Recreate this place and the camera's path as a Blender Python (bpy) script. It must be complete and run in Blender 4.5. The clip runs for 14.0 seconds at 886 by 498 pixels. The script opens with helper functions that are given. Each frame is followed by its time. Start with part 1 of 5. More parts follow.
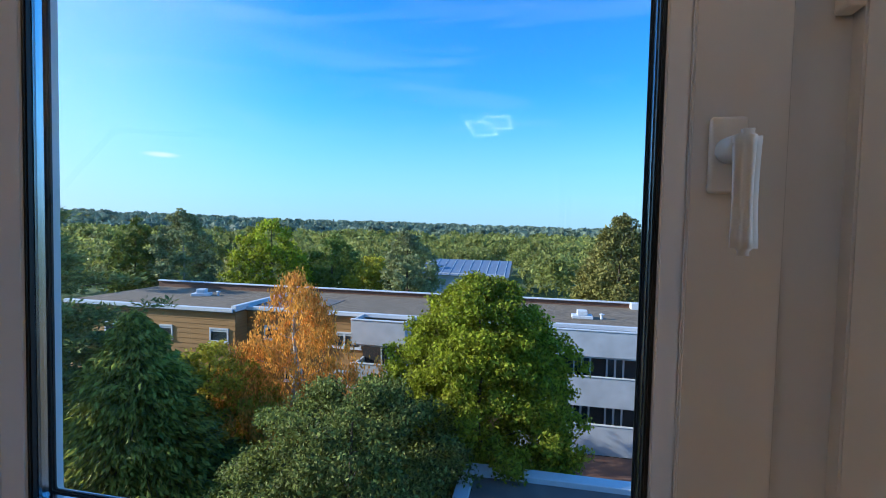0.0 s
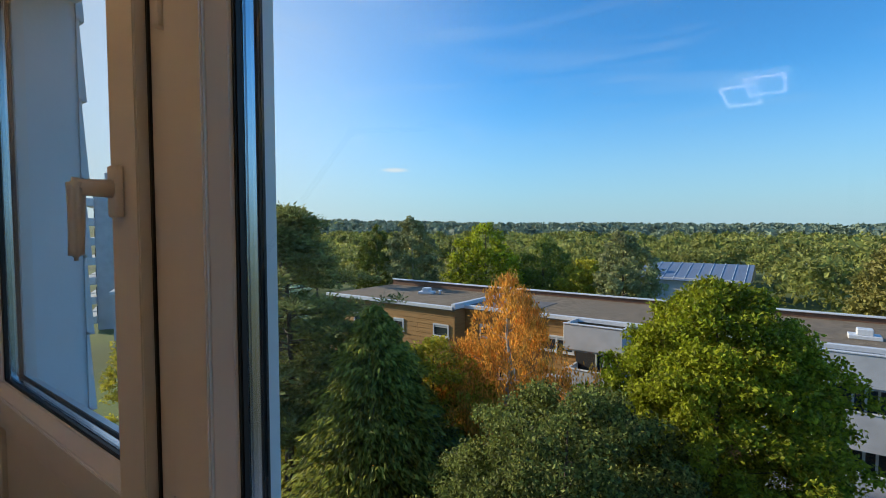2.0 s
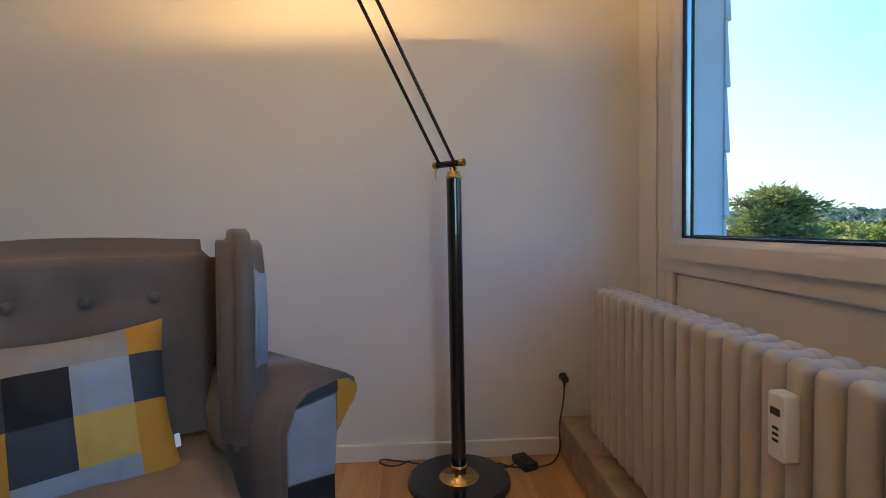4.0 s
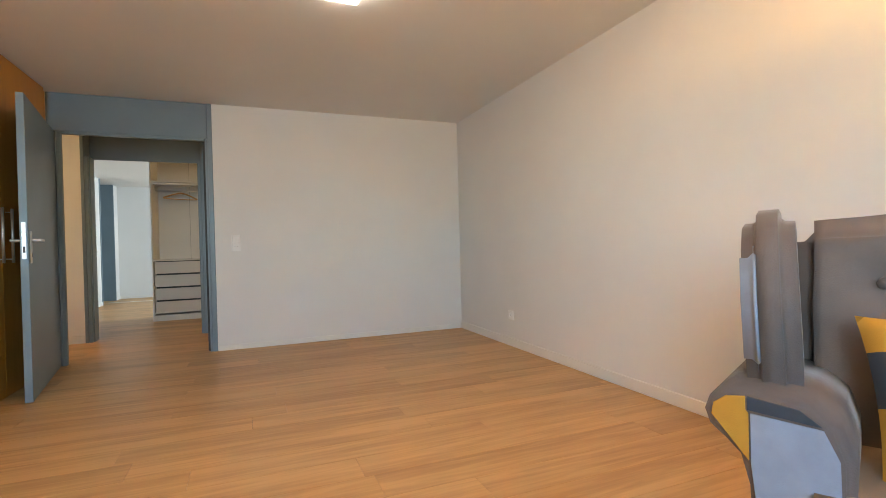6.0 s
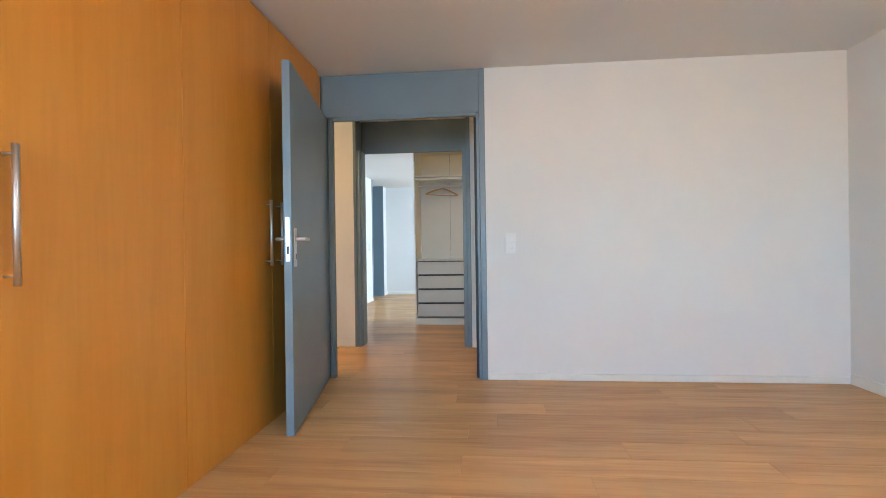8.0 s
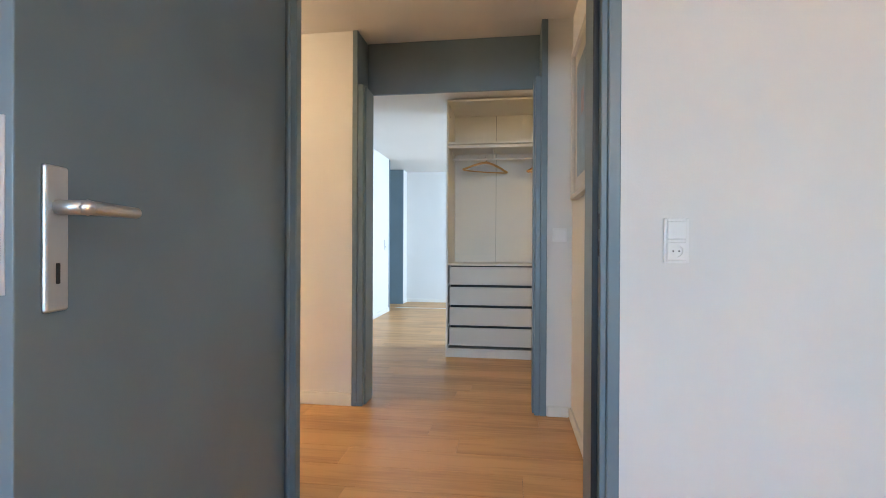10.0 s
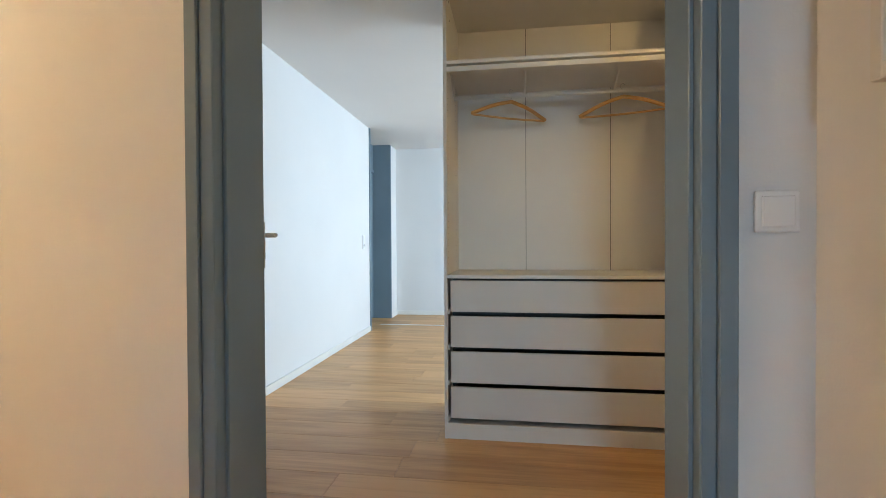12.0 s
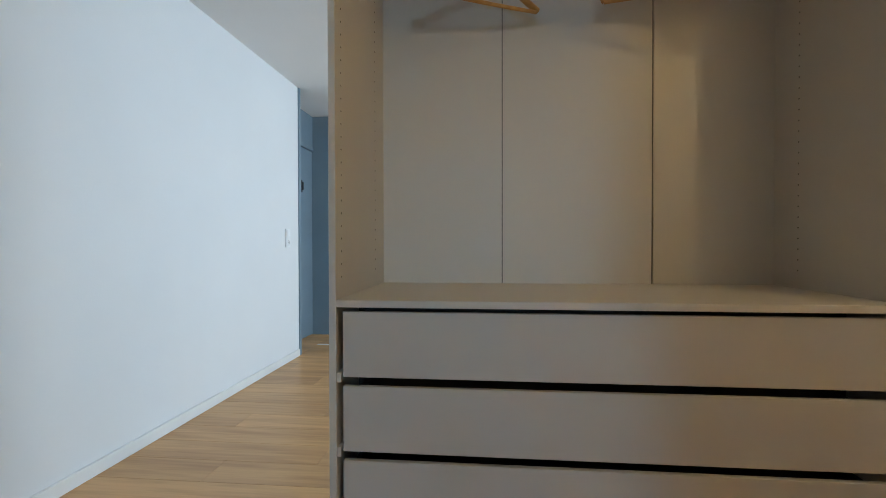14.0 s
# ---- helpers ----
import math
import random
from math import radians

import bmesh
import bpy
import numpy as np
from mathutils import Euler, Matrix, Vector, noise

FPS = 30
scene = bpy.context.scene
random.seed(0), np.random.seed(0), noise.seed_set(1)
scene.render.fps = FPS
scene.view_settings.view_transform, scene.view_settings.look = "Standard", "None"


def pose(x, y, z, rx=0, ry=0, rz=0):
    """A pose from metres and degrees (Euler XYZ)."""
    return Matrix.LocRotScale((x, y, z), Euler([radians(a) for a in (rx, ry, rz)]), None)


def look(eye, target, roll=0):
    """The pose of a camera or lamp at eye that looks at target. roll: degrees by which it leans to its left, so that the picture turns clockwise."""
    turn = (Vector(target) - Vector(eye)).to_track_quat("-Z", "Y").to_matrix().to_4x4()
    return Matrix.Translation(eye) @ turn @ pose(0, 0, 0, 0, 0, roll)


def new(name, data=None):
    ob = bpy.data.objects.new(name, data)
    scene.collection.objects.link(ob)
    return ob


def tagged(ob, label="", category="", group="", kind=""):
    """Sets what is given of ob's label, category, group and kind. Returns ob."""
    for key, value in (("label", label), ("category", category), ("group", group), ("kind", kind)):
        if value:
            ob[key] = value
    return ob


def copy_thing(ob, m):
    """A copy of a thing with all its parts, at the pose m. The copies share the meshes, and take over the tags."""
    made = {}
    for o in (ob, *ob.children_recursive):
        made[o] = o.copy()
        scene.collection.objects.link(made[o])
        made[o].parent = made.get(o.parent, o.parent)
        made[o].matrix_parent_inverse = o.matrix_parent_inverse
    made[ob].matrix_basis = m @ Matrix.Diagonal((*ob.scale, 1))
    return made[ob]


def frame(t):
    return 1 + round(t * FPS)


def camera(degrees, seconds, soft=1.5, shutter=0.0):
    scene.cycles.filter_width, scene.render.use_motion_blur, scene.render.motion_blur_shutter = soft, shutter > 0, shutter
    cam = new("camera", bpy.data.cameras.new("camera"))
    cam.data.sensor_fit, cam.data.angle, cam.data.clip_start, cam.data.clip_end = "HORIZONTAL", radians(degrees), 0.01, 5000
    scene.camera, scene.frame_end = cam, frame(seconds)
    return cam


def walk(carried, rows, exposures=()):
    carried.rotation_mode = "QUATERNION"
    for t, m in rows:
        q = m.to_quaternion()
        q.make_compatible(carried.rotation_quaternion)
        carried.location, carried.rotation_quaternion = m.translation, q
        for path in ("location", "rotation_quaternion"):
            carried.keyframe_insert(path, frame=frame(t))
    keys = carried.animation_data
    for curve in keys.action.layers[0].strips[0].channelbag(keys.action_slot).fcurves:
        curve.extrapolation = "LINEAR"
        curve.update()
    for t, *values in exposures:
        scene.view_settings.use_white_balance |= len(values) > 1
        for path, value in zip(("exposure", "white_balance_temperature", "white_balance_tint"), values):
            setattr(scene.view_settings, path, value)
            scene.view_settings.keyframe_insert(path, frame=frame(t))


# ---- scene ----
cam = camera(85.4, 14.0, soft=0.9)
PATH = [
    (0, (1.707, -5.72, 1.414), (2.103, -7.679, 1.325), 1.3),
    (0.5, (1.752, -5.971, 1.413), (2.194, -7.92, 1.323), 1.3),
    (1, (1.772, -6.092, 1.433), (2.264, -8.028, 1.343), 1.2),
    (1.5, (1.789, -6.139, 1.42), (2.478, -8.015, 1.328), 0.9),
    (2, (1.918, -5.985, 1.373), (3.097, -7.598, 1.285), -0.1),
    (2.5, (1.901, -5.79, 1.306), (3.524, -6.955, 1.2), -0.1),
    (3, (1.887, -5.598, 1.177), (3.742, -6.338, 1.079), -0.7),
    (3.5, (1.914, -5.471, 1.078), (3.864, -5.905, 0.979), -1.1),
    (4, (1.947, -5.366, 1.011), (3.942, -5.456, 0.916), -1.1),
    (4.2, (1.934, -5.292, 0.995), (3.929, -5.184, 0.906), -1.4),
    (6.3, (1.706, -4.942, 0.938), (2.206, -3.005, 0.933), -1.3),
    (6.5, (1.66, -4.854, 0.931), (2.03, -2.889, 0.933), -1.2),
    (7, (1.564, -4.503, 0.957), (1.647, -2.505, 0.959), -0.9),
    (7.5, (1.522, -4.096, 0.959), (1.43, -2.099, 0.96), -0.9),
    (8, (1.486, -3.624, 0.986), (1.294, -1.633, 0.985), -0.8),
    (8.2, (1.46, -3.419, 0.993), (1.242, -1.431, 0.987), -0.7),
    (10.3, (1.035, -1.407, 0.997), (0.751, 0.572, 0.988), 0.1),
    (10.5, (1.003, -1.188, 1.011), (0.722, 0.792, 0.993), -0.3),
    (11, (0.952, -0.712, 1.017), (0.668, 1.267, 0.997), -0.4),
    (11.5, (0.9, -0.268, 1.015), (0.612, 1.711, 0.993), -0.4),
    (12, (0.865, 0.141, 1.009), (0.578, 2.12, 0.985), -0.3),
    (12.5, (0.851, 0.618, 1.014), (0.558, 2.597, 0.995), -0.2),
    (13, (0.841, 0.951, 1.004), (0.55, 2.93, 0.984), -0.2),
    (13.5, (0.84, 1.188, 0.998), (0.568, 3.169, 0.969), -0.1),
    (14, (0.91, 1.45, 0.985), (0.709, 3.44, 0.959), -0.1),
]
EXPOSURES = [(0, 0.5, 5450, 10), (0.5, 0.42, 6000, 10), (1, 0.25, 6350, 10), (2, 0.17, 6700, 10), (2.5, 0.6, 6800, 10), (3.5, 1.0, 6450, 10), (4.2, 1.35, 6400, 10), (6.3, 2.9, 7350, 10), (7, 3.12, 6950, 10), (8.2, 3.28, 6250, 10),
             (10.3, 3.3, 6100, 10), (11, 3.15, 6400, 10), (12, 3.02, 6350, 10), (12.5, 2.95, 6300, 10), (13.5, 2.7, 6300, 10), (14, 2.5, 6300, 10)]
walk(cam, [(t, look(eye, target, roll)) for t, eye, target, roll in PATH], EXPOSURES)

# ---- light ----
SUN_EL, SUN_AZ = 21.5, 77.0
world = bpy.data.worlds.new("world")
scene.world = world
world.use_nodes = True
wn = world.node_tree
bg = wn.nodes["Background"]
sky = wn.nodes.new("ShaderNodeTexSky")
sky.sky_type = "NISHITA"
sky.sun_disc = False
sky.sun_elevation = radians(SUN_EL)
sky.sun_rotation = radians(SUN_AZ)
sky.air_density, sky.dust_density, sky.ozone_density = 1.0, 0.2, 3.0
sat = wn.nodes.new("ShaderNodeHueSaturation")
sat.inputs["Saturation"].default_value = 1.2
wn.links.new(sky.outputs[0], sat.inputs["Color"])
cool = wn.nodes.new("ShaderNodeMix")
cool.data_type, cool.blend_type = "RGBA", "MULTIPLY"
cool.inputs[0].default_value = 1.0
cool.inputs[7].default_value = (0.68, 1.28, 1.56, 1)
wn.links.new(sat.outputs[0], cool.inputs[6])
# thin streaks of high cloud
wtc, wmap, wno, wrm, wmx = (wn.nodes.new(k) for k in ("ShaderNodeTexCoord", "ShaderNodeMapping", "ShaderNodeTexNoise", "ShaderNodeMapRange", "ShaderNodeMix"))
wmap.inputs["Scale"].default_value = (1.2, 1.6, 9.0)
wmap.inputs["Rotation"].default_value = (0.12, 0.2, 1.4)
wno.inputs["Scale"].default_value, wno.inputs["Detail"].default_value, wno.inputs["Distortion"].default_value = 1.6, 7, 0.8
wrm.inputs[1].default_value, wrm.inputs[2].default_value = 0.52, 0.8
wrm.inputs[3].default_value, wrm.inputs[4].default_value = 0.0, 0.16
wmx.data_type = "RGBA"
wmx.inputs[7].default_value = (4.6, 5.4, 6.0, 1)
wn.links.new(wtc.outputs["Generated"], wmap.inputs[0])
wn.links.new(wmap.outputs[0], wno.inputs[0])
wn.links.new(wno.outputs[0], wrm.inputs[0])
wn.links.new(wrm.outputs[0], wmx.inputs[0])
wn.links.new(cool.outputs[2], wmx.inputs[6])
# pale haze low over the horizon
wsep, whz, whm = wn.nodes.new("ShaderNodeSeparateXYZ"), wn.nodes.new("ShaderNodeMapRange"), wn.nodes.new("ShaderNodeMix")
whz.interpolation_type = "SMOOTHSTEP"
whz.inputs[1].default_value, whz.inputs[2].default_value = -0.03, 0.29
whz.inputs[3].default_value, whz.inputs[4].default_value = 0.85, 0.0
whm.data_type = "RGBA"
whm.inputs[7].default_value = (2.5, 3.75, 5.0, 1)
wn.links.new(wtc.outputs["Generated"], wsep.inputs[0])
wn.links.new(wsep.outputs["Z"], whz.inputs[0])
wn.links.new(whz.outputs[0], whm.inputs[0])
wn.links.new(wmx.outputs[2], whm.inputs[6])
# the sky pales on the side of the sun
wdot, wsr, wsm = wn.nodes.new("ShaderNodeVectorMath"), wn.nodes.new("ShaderNodeMapRange"), wn.nodes.new("ShaderNodeMix")
wdot.operation = "DOT_PRODUCT"
wdot.inputs[1].default_value = (math.sin(radians(SUN_AZ)), math.cos(radians(SUN_AZ)), 0.0)
wsr.interpolation_type = "SMOOTHSTEP"
wsr.inputs[1].default_value, wsr.inputs[2].default_value = 0.2, 1.05
wsr.inputs[3].default_value, wsr.inputs[4].default_value = 0.0, 0.9
wsm.data_type = "RGBA"
wsm.inputs[7].default_value = (4.4, 5.3, 5.9, 1)
wn.links.new(wtc.outputs["Generated"], wdot.inputs[0])
wn.links.new(wdot.outputs["Value"], wsr.inputs[0])
wn.links.new(wsr.outputs[0], wsm.inputs[0])
wn.links.new(whm.outputs[2], wsm.inputs[6])
# one small bright cloud
wsub, wscl, wlen, wcr, wcm = (wn.nodes.new(k) for k in ("ShaderNodeVectorMath", "ShaderNodeVectorMath", "ShaderNodeVectorMath", "ShaderNodeMapRange", "ShaderNodeMix"))
wsub.operation, wscl.operation, wlen.operation = "SUBTRACT", "MULTIPLY", "LENGTH"
wsub.inputs[1].default_value = (0.66, -0.737, 0.118)
wscl.inputs[1].default_value = (30, 30, 170)
wcr.interpolation_type = "SMOOTHSTEP"
wcr.inputs[1].default_value, wcr.inputs[2].default_value = 0.2, 1.1
wcr.inputs[3].default_value, wcr.inputs[4].default_value = 0.7, 0.0
wcm.data_type = "RGBA"
wcm.inputs[7].default_value = (5.6, 6.0, 6.2, 1)
wn.links.new(wtc.outputs["Generated"], wsub.inputs[0])
wn.links.new(wsub.outputs[0], wscl.inputs[0])
wn.links.new(wscl.outputs[0], wlen.inputs[0])
wn.links.new(wlen.outputs["Value"], wcr.inputs[0])
wn.links.new(wcr.outputs[0], wcm.inputs[0])
wn.links.new(wsm.outputs[2], wcm.inputs[6])
wn.links.new(wcm.outputs[2], bg.inputs[0])
bg.inputs[1].default_value = 0.13


def lamp(name, kind, m, energy, color, **more):
    ob = new(name, bpy.data.lights.new(name, kind))
    ob.data.energy, ob.data.color = energy, color
    for key, value in more.items():
        if key == "size":
            ob.data.size = value
        elif key == "size_y":
            ob.data.shape, ob.data.size_y = "RECTANGLE", value
        elif key == "radius":
            ob.data.shadow_soft_size = value
        elif key == "angle":
            ob.data.angle = value
    ob.matrix_world = m
    return ob


sa, se = radians(SUN_AZ), radians(SUN_EL)
lamp("sun", "SUN", look((0, 0, 0), (-math.sin(sa) * math.cos(se), -math.cos(sa) * math.cos(se), -math.sin(se))), 4.9, (1, 0.9, 0.7), angle=radians(0.5))
# sky light of the window openings that are never in view
lamp("bedroom_sky_light", "AREA", look((0.82, -6.24, 1.5), (0.95, -3.0, 1.25)), 11, (0.5, 0.76, 1.0), size=0.95, size_y=1.15)
lamp("living_sky_light", "AREA", look((3.3, 4.5, 1.4), (-0.77, 5.3, 1.0)), 20, (0.62, 0.82, 1.0), size=3.2, size_y=1.6)
# the lit lamps
lamp("floor_lamp_bulb", "POINT", pose(3.2, -4.98, 1.832), 17.5, (1, 0.57, 0.21), radius=0.015)
lamp("hall_bulb", "POINT", pose(-1.65, 0.5, 2.17), 4.7, (1, 0.68, 0.37), radius=0.05)
lamp("dressing_bulb", "POINT", pose(2.2, 1.75, 2.17), 1.3, (1, 0.66, 0.24), radius=0.05)


# ---- materials ----
def mat(name, color, rough=0.6, metal=0.0, vary=0.06, scale=6.0, bump=0.0, bscale=60.0, stretch=None, spread=0.0, coat=0.0, island=False):
    """A painted or plain surface with broad and fine variation of tone and a little relief."""
    m = bpy.data.materials.new(name)
    m.use_nodes = True
    nt = m.node_tree
    n, l = nt.nodes, nt.links
    b = n["Principled BSDF"]
    b.inputs["Roughness"].default_value = rough
    b.inputs["Metallic"].default_value = metal
    b.inputs["Coat Weight"].default_value = coat
    geo = n.new("ShaderNodeNewGeometry")
    mp = n.new("ShaderNodeMapping")
    mp.inputs["Scale"].default_value = stretch or (1, 1, 1)
    l.new(geo.outputs["Position"], mp.inputs[0])
    big = n.new("ShaderNodeTexNoise")
    big.inputs["Scale"].default_value = scale
    big.inputs["Detail"].default_value = 6
    l.new(mp.outputs[0], big.inputs[0])
    ramp = n.new("ShaderNodeMapRange")
    ramp.inputs[1].default_value, ramp.inputs[2].default_value = 0.3, 0.7
    ramp.inputs[3].default_value, ramp.inputs[4].default_value = 1 - vary, 1 + vary
    l.new(big.outputs[0], ramp.inputs[0])
    hsv = n.new("ShaderNodeHueSaturation")
    hsv.inputs["Color"].default_value = (*color, 1)
    value = ramp.outputs[0]
    if spread:
        if island:
            rnd = geo.outputs["Random Per Island"]
        else:
            rnd = n.new("ShaderNodeObjectInfo").outputs["Random"]
        r2 = n.new("ShaderNodeMapRange")
        r2.inputs[3].default_value, r2.inputs[4].default_value = 1 - spread, 1 + spread
        l.new(rnd, r2.inputs[0])
        mul = n.new("ShaderNodeMath")
        mul.operation = "MULTIPLY"
        l.new(value, mul.inputs[0])
        l.new(r2.outputs[0], mul.inputs[1])
        value = mul.outputs[0]
        if island:
            r3 = n.new("ShaderNodeMapRange")
            r3.inputs[3].default_value, r3.inputs[4].default_value = 0.475, 0.515
            l.new(rnd, r3.inputs[0])
            l.new(r3.outputs[0], hsv.inputs["Hue"])
    l.new(value, hsv.inputs["Value"])
    l.new(hsv.outputs[0], b.inputs["Base Color"])
    if bump:
        fine = n.new("ShaderNodeTexNoise")
        fine.inputs["Scale"].default_value = bscale
        fine.inputs["Detail"].default_value = 5
        l.new(mp.outputs[0], fine.inputs[0])
        bp = n.new("ShaderNodeBump")
        bp.inputs["Strength"].default_value = bump
        bp.inputs["Distance"].default_value = 0.004
        l.new(fine.outputs[0], bp.inputs["Height"])
        l.new(bp.outputs[0], b.inputs["Normal"])
    return m


def wood(name, dark, light, along, rough=0.4, spread=0.12, knots=0.0, fine=1.0, coat=0.0):
    """Wood with grain along one axis (0, 1 or 2); each board is shifted by its own random number."""
    m = bpy.data.materials.new(name)
    m.use_nodes = True
    n, l = m.node_tree.nodes, m.node_tree.links
    b = n["Principled BSDF"]
    b.inputs["Coat Weight"].default_value = coat
    geo, info = n.new("ShaderNodeNewGeometry"), n.new("ShaderNodeObjectInfo")
    add = n.new("ShaderNodeVectorMath")
    add.operation = "MULTIPLY_ADD"
    add.inputs[1].default_value = (1, 1, 1)
    sh = n.new("ShaderNodeVectorMath")
    sh.operation = "SCALE"
    sh.inputs[0].default_value = (7.3, 5.1, 3.7)
    l.new(info.outputs["Random"], sh.inputs["Scale"])
    l.new(geo.outputs["Position"], add.inputs[0])
    l.new(sh.outputs[0], add.inputs[2])
    tones = []
    for scale, squeeze, detail in ((1.6 * fine, 9.0, 5), (7.0 * fine, 16.0, 8)):
        mp = n.new("ShaderNodeMapping")
        s = [squeeze] * 3
        s[along] = 1.0
        mp.inputs["Scale"].default_value = s
        l.new(add.outputs[0], mp.inputs[0])
        no = n.new("ShaderNodeTexNoise")
        no.inputs["Scale"].default_value, no.inputs["Detail"].default_value = scale, detail
        no.inputs["Distortion"].default_value = 0.6
        l.new(mp.outputs[0], no.inputs[0])
        tones.append(no.outputs[0])
    mix = n.new("ShaderNodeMath")
    mix.operation = "MULTIPLY_ADD"
    mix.inputs[1].default_value = 0.65
    l.new(tones[0], mix.inputs[0])
    half = n.new("ShaderNodeMath")
    half.operation = "MULTIPLY"
    half.inputs[1].default_value = 0.35
    l.new(tones[1], half.inputs[0])
    l.new(half.outputs[0], mix.inputs[2])
    ramp = n.new("ShaderNodeValToRGB")
    ramp.color_ramp.elements[0].position, ramp.color_ramp.elements[0].color = 0.36, (*dark, 1)
    ramp.color_ramp.elements[1].position, ramp.color_ramp.elements[1].color = 0.58, (*light, 1)
    l.new(mix.outputs[0], ramp.inputs[0])
    hsv = n.new("ShaderNodeHueSaturation")
    r2 = n.new("ShaderNodeMapRange")
    r2.inputs[3].default_value, r2.inputs[4].default_value = 1 - spread, 1 + spread
    l.new(info.outputs["Random"], r2.inputs[0])
    l.new(r2.outputs[0], hsv.inputs["Value"])
    l.new(ramp.outputs[0], hsv.inputs["Color"])
    l.new(hsv.outputs[0], b.inputs["Base Color"])
    rr = n.new("ShaderNodeMapRange")
    rr.inputs[3].default_value, rr.inputs[4].default_value = rough + 0.08, rough - 0.06
    l.new(tones[1], rr.inputs[0])
    l.new(rr.outputs[0], b.inputs["Roughness"])
    bp = n.new("ShaderNodeBump")
    bp.inputs["Strength"].default_value, bp.inputs["Distance"].default_value = 0.12, 0.002
    l.new(tones[1], bp.inputs["Height"])
    l.new(bp.outputs[0], b.inputs["Normal"])
    return m


def glow(name, color, strength):
    m = bpy.data.materials.new(name)
    m.use_nodes = True
    b = m.node_tree.nodes["Principled BSDF"]
    b.inputs["Base Color"].default_value = (0.8, 0.8, 0.8, 1)
    b.inputs["Emission Color"].default_value = (*color, 1)
    b.inputs["Emission Strength"].default_value = strength
    return m


def glass(name, tint=(1, 1, 1)):
    """Clear pane: straight through, with the mirror image of the room on it."""
    m = bpy.data.materials.new(name)
    m.use_nodes = True
    n, l = m.node_tree.nodes, m.node_tree.links
    out = n["Material Output"]
    n.remove(n["Principled BSDF"])
    tr, gl, mx, fr = n.new("ShaderNodeBsdfTransparent"), n.new("ShaderNodeBsdfGlossy"), n.new("ShaderNodeMixShader"), n.new("ShaderNodeFresnel")
    tr.inputs[0].default_value = (*tint, 1)
    gl.inputs["Roughness"].default_value = 0.0
    fr.inputs[0].default_value = 1.45
    l.new(fr.outputs[0], mx.inputs[0])
    l.new(tr.outputs[0], mx.inputs[1])
    l.new(gl.outputs[0], mx.inputs[2])
    l.new(mx.outputs[0], out.inputs[0])
    return m


WALL = mat("white_wall_paint", (0.76, 0.755, 0.745), 0.85, vary=0.02, scale=1.5, bump=0.12, bscale=140)
CEIL = mat("white_ceiling_paint", (0.75, 0.74, 0.725), 0.9, vary=0.02, scale=1.2, bump=0.1, bscale=120)
SKIRT = mat("white_skirting", (0.78, 0.77, 0.74), 0.45, vary=0.03)
OAK = wood("oak_planks", (0.42, 0.215, 0.076), (0.61, 0.34, 0.135), 0, rough=0.38, spread=0.08, fine=0.42)
SUBFLOOR = mat("joint_dark", (0.09, 0.05, 0.025), 0.8)
BEECH = wood("orange_beech_veneer", (0.55, 0.225, 0.028), (0.6, 0.255, 0.036), 2, rough=0.36, spread=0.02, fine=0.5)
BLUE = mat("blue_grey_paint", (0.175, 0.235, 0.28), 0.38, vary=0.05, scale=3, bump=0.05, bscale=90)
LEAFW = mat("pale_grey_paint", (0.62, 0.65, 0.68), 0.4, vary=0.02, scale=2)
PVC = mat("white_window_plastic", (0.74, 0.72, 0.7), 0.32, vary=0.025, scale=5)
RUBBER = mat("black_rubber_seal", (0.012, 0.012, 0.014), 0.5)
SPACER = mat("pane_spacer_metal", (0.55, 0.57, 0.6), 0.25, metal=1.0)
STEEL = mat("brushed_steel", (0.68, 0.68, 0.69), 0.42, metal=1.0, vary=0.04, scale=30, stretch=(1, 1, 0.1))
CHROME = mat("chrome", (0.75, 0.75, 0.76), 0.12, metal=1.0)
BRASS = mat("polished_brass", (0.72, 0.47, 0.16), 0.18, metal=1.0)
BLACKM = mat("black_lacquer", (0.012, 0.013, 0.015), 0.18, coat=0.5)
BLACKP = mat("black_plastic", (0.02, 0.02, 0.022), 0.45)
CARC = mat("white_wardrobe_foil", (0.72, 0.7, 0.66), 0.42, vary=0.02, scale=3)
DRAWER = mat("pale_drawer_foil", (0.66, 0.64, 0.61), 0.4, vary=0.02, scale=3)
# dark drawer insides, and the shade in the gaps between the fronts
DARKGAP = mat("anthracite_gap_shade", (0.05, 0.06, 0.063), 0.5)
HANGER = wood("yellow_lotus_wood", (0.5, 0.25, 0.07), (0.66, 0.38, 0.13), 0, rough=0.4)
RADI = mat("cream_radiator_enamel", (0.53, 0.49, 0.44), 0.38, vary=0.05, scale=9, bump=0.05, bscale=70)
STONE = mat("beige_marbled_stone", (0.34, 0.25, 0.16), 0.4, vary=0.3, scale=14, bump=0.04)
SOCKET = mat("white_socket_plastic", (0.82, 0.82, 0.82), 0.3, vary=0.01)
VELVET = mat("taupe_velvet", (0.135, 0.103, 0.09), 0.75, vary=0.24, scale=5, bump=0.3, bscale=300)
VELVET.node_tree.nodes["Principled BSDF"].inputs["Sheen Weight"].default_value = 0.35
VELVET.node_tree.nodes["Principled BSDF"].inputs["Sheen Roughness"].default_value = 0.35
CLOTH = {k: mat("patch_" + k, c, 0.85, vary=0.08, scale=20, bump=0.3, bscale=400) for k, c in dict(
    mustard=(0.52, 0.25, 0.03), yellow=(0.55, 0.36, 0.09), black=(0.012, 0.013, 0.016), slate=(0.04, 0.05, 0.065), pale=(0.28, 0.32, 0.4), grey=(0.3, 0.27, 0.25)).items()}
GLASS = glass("window_glass")
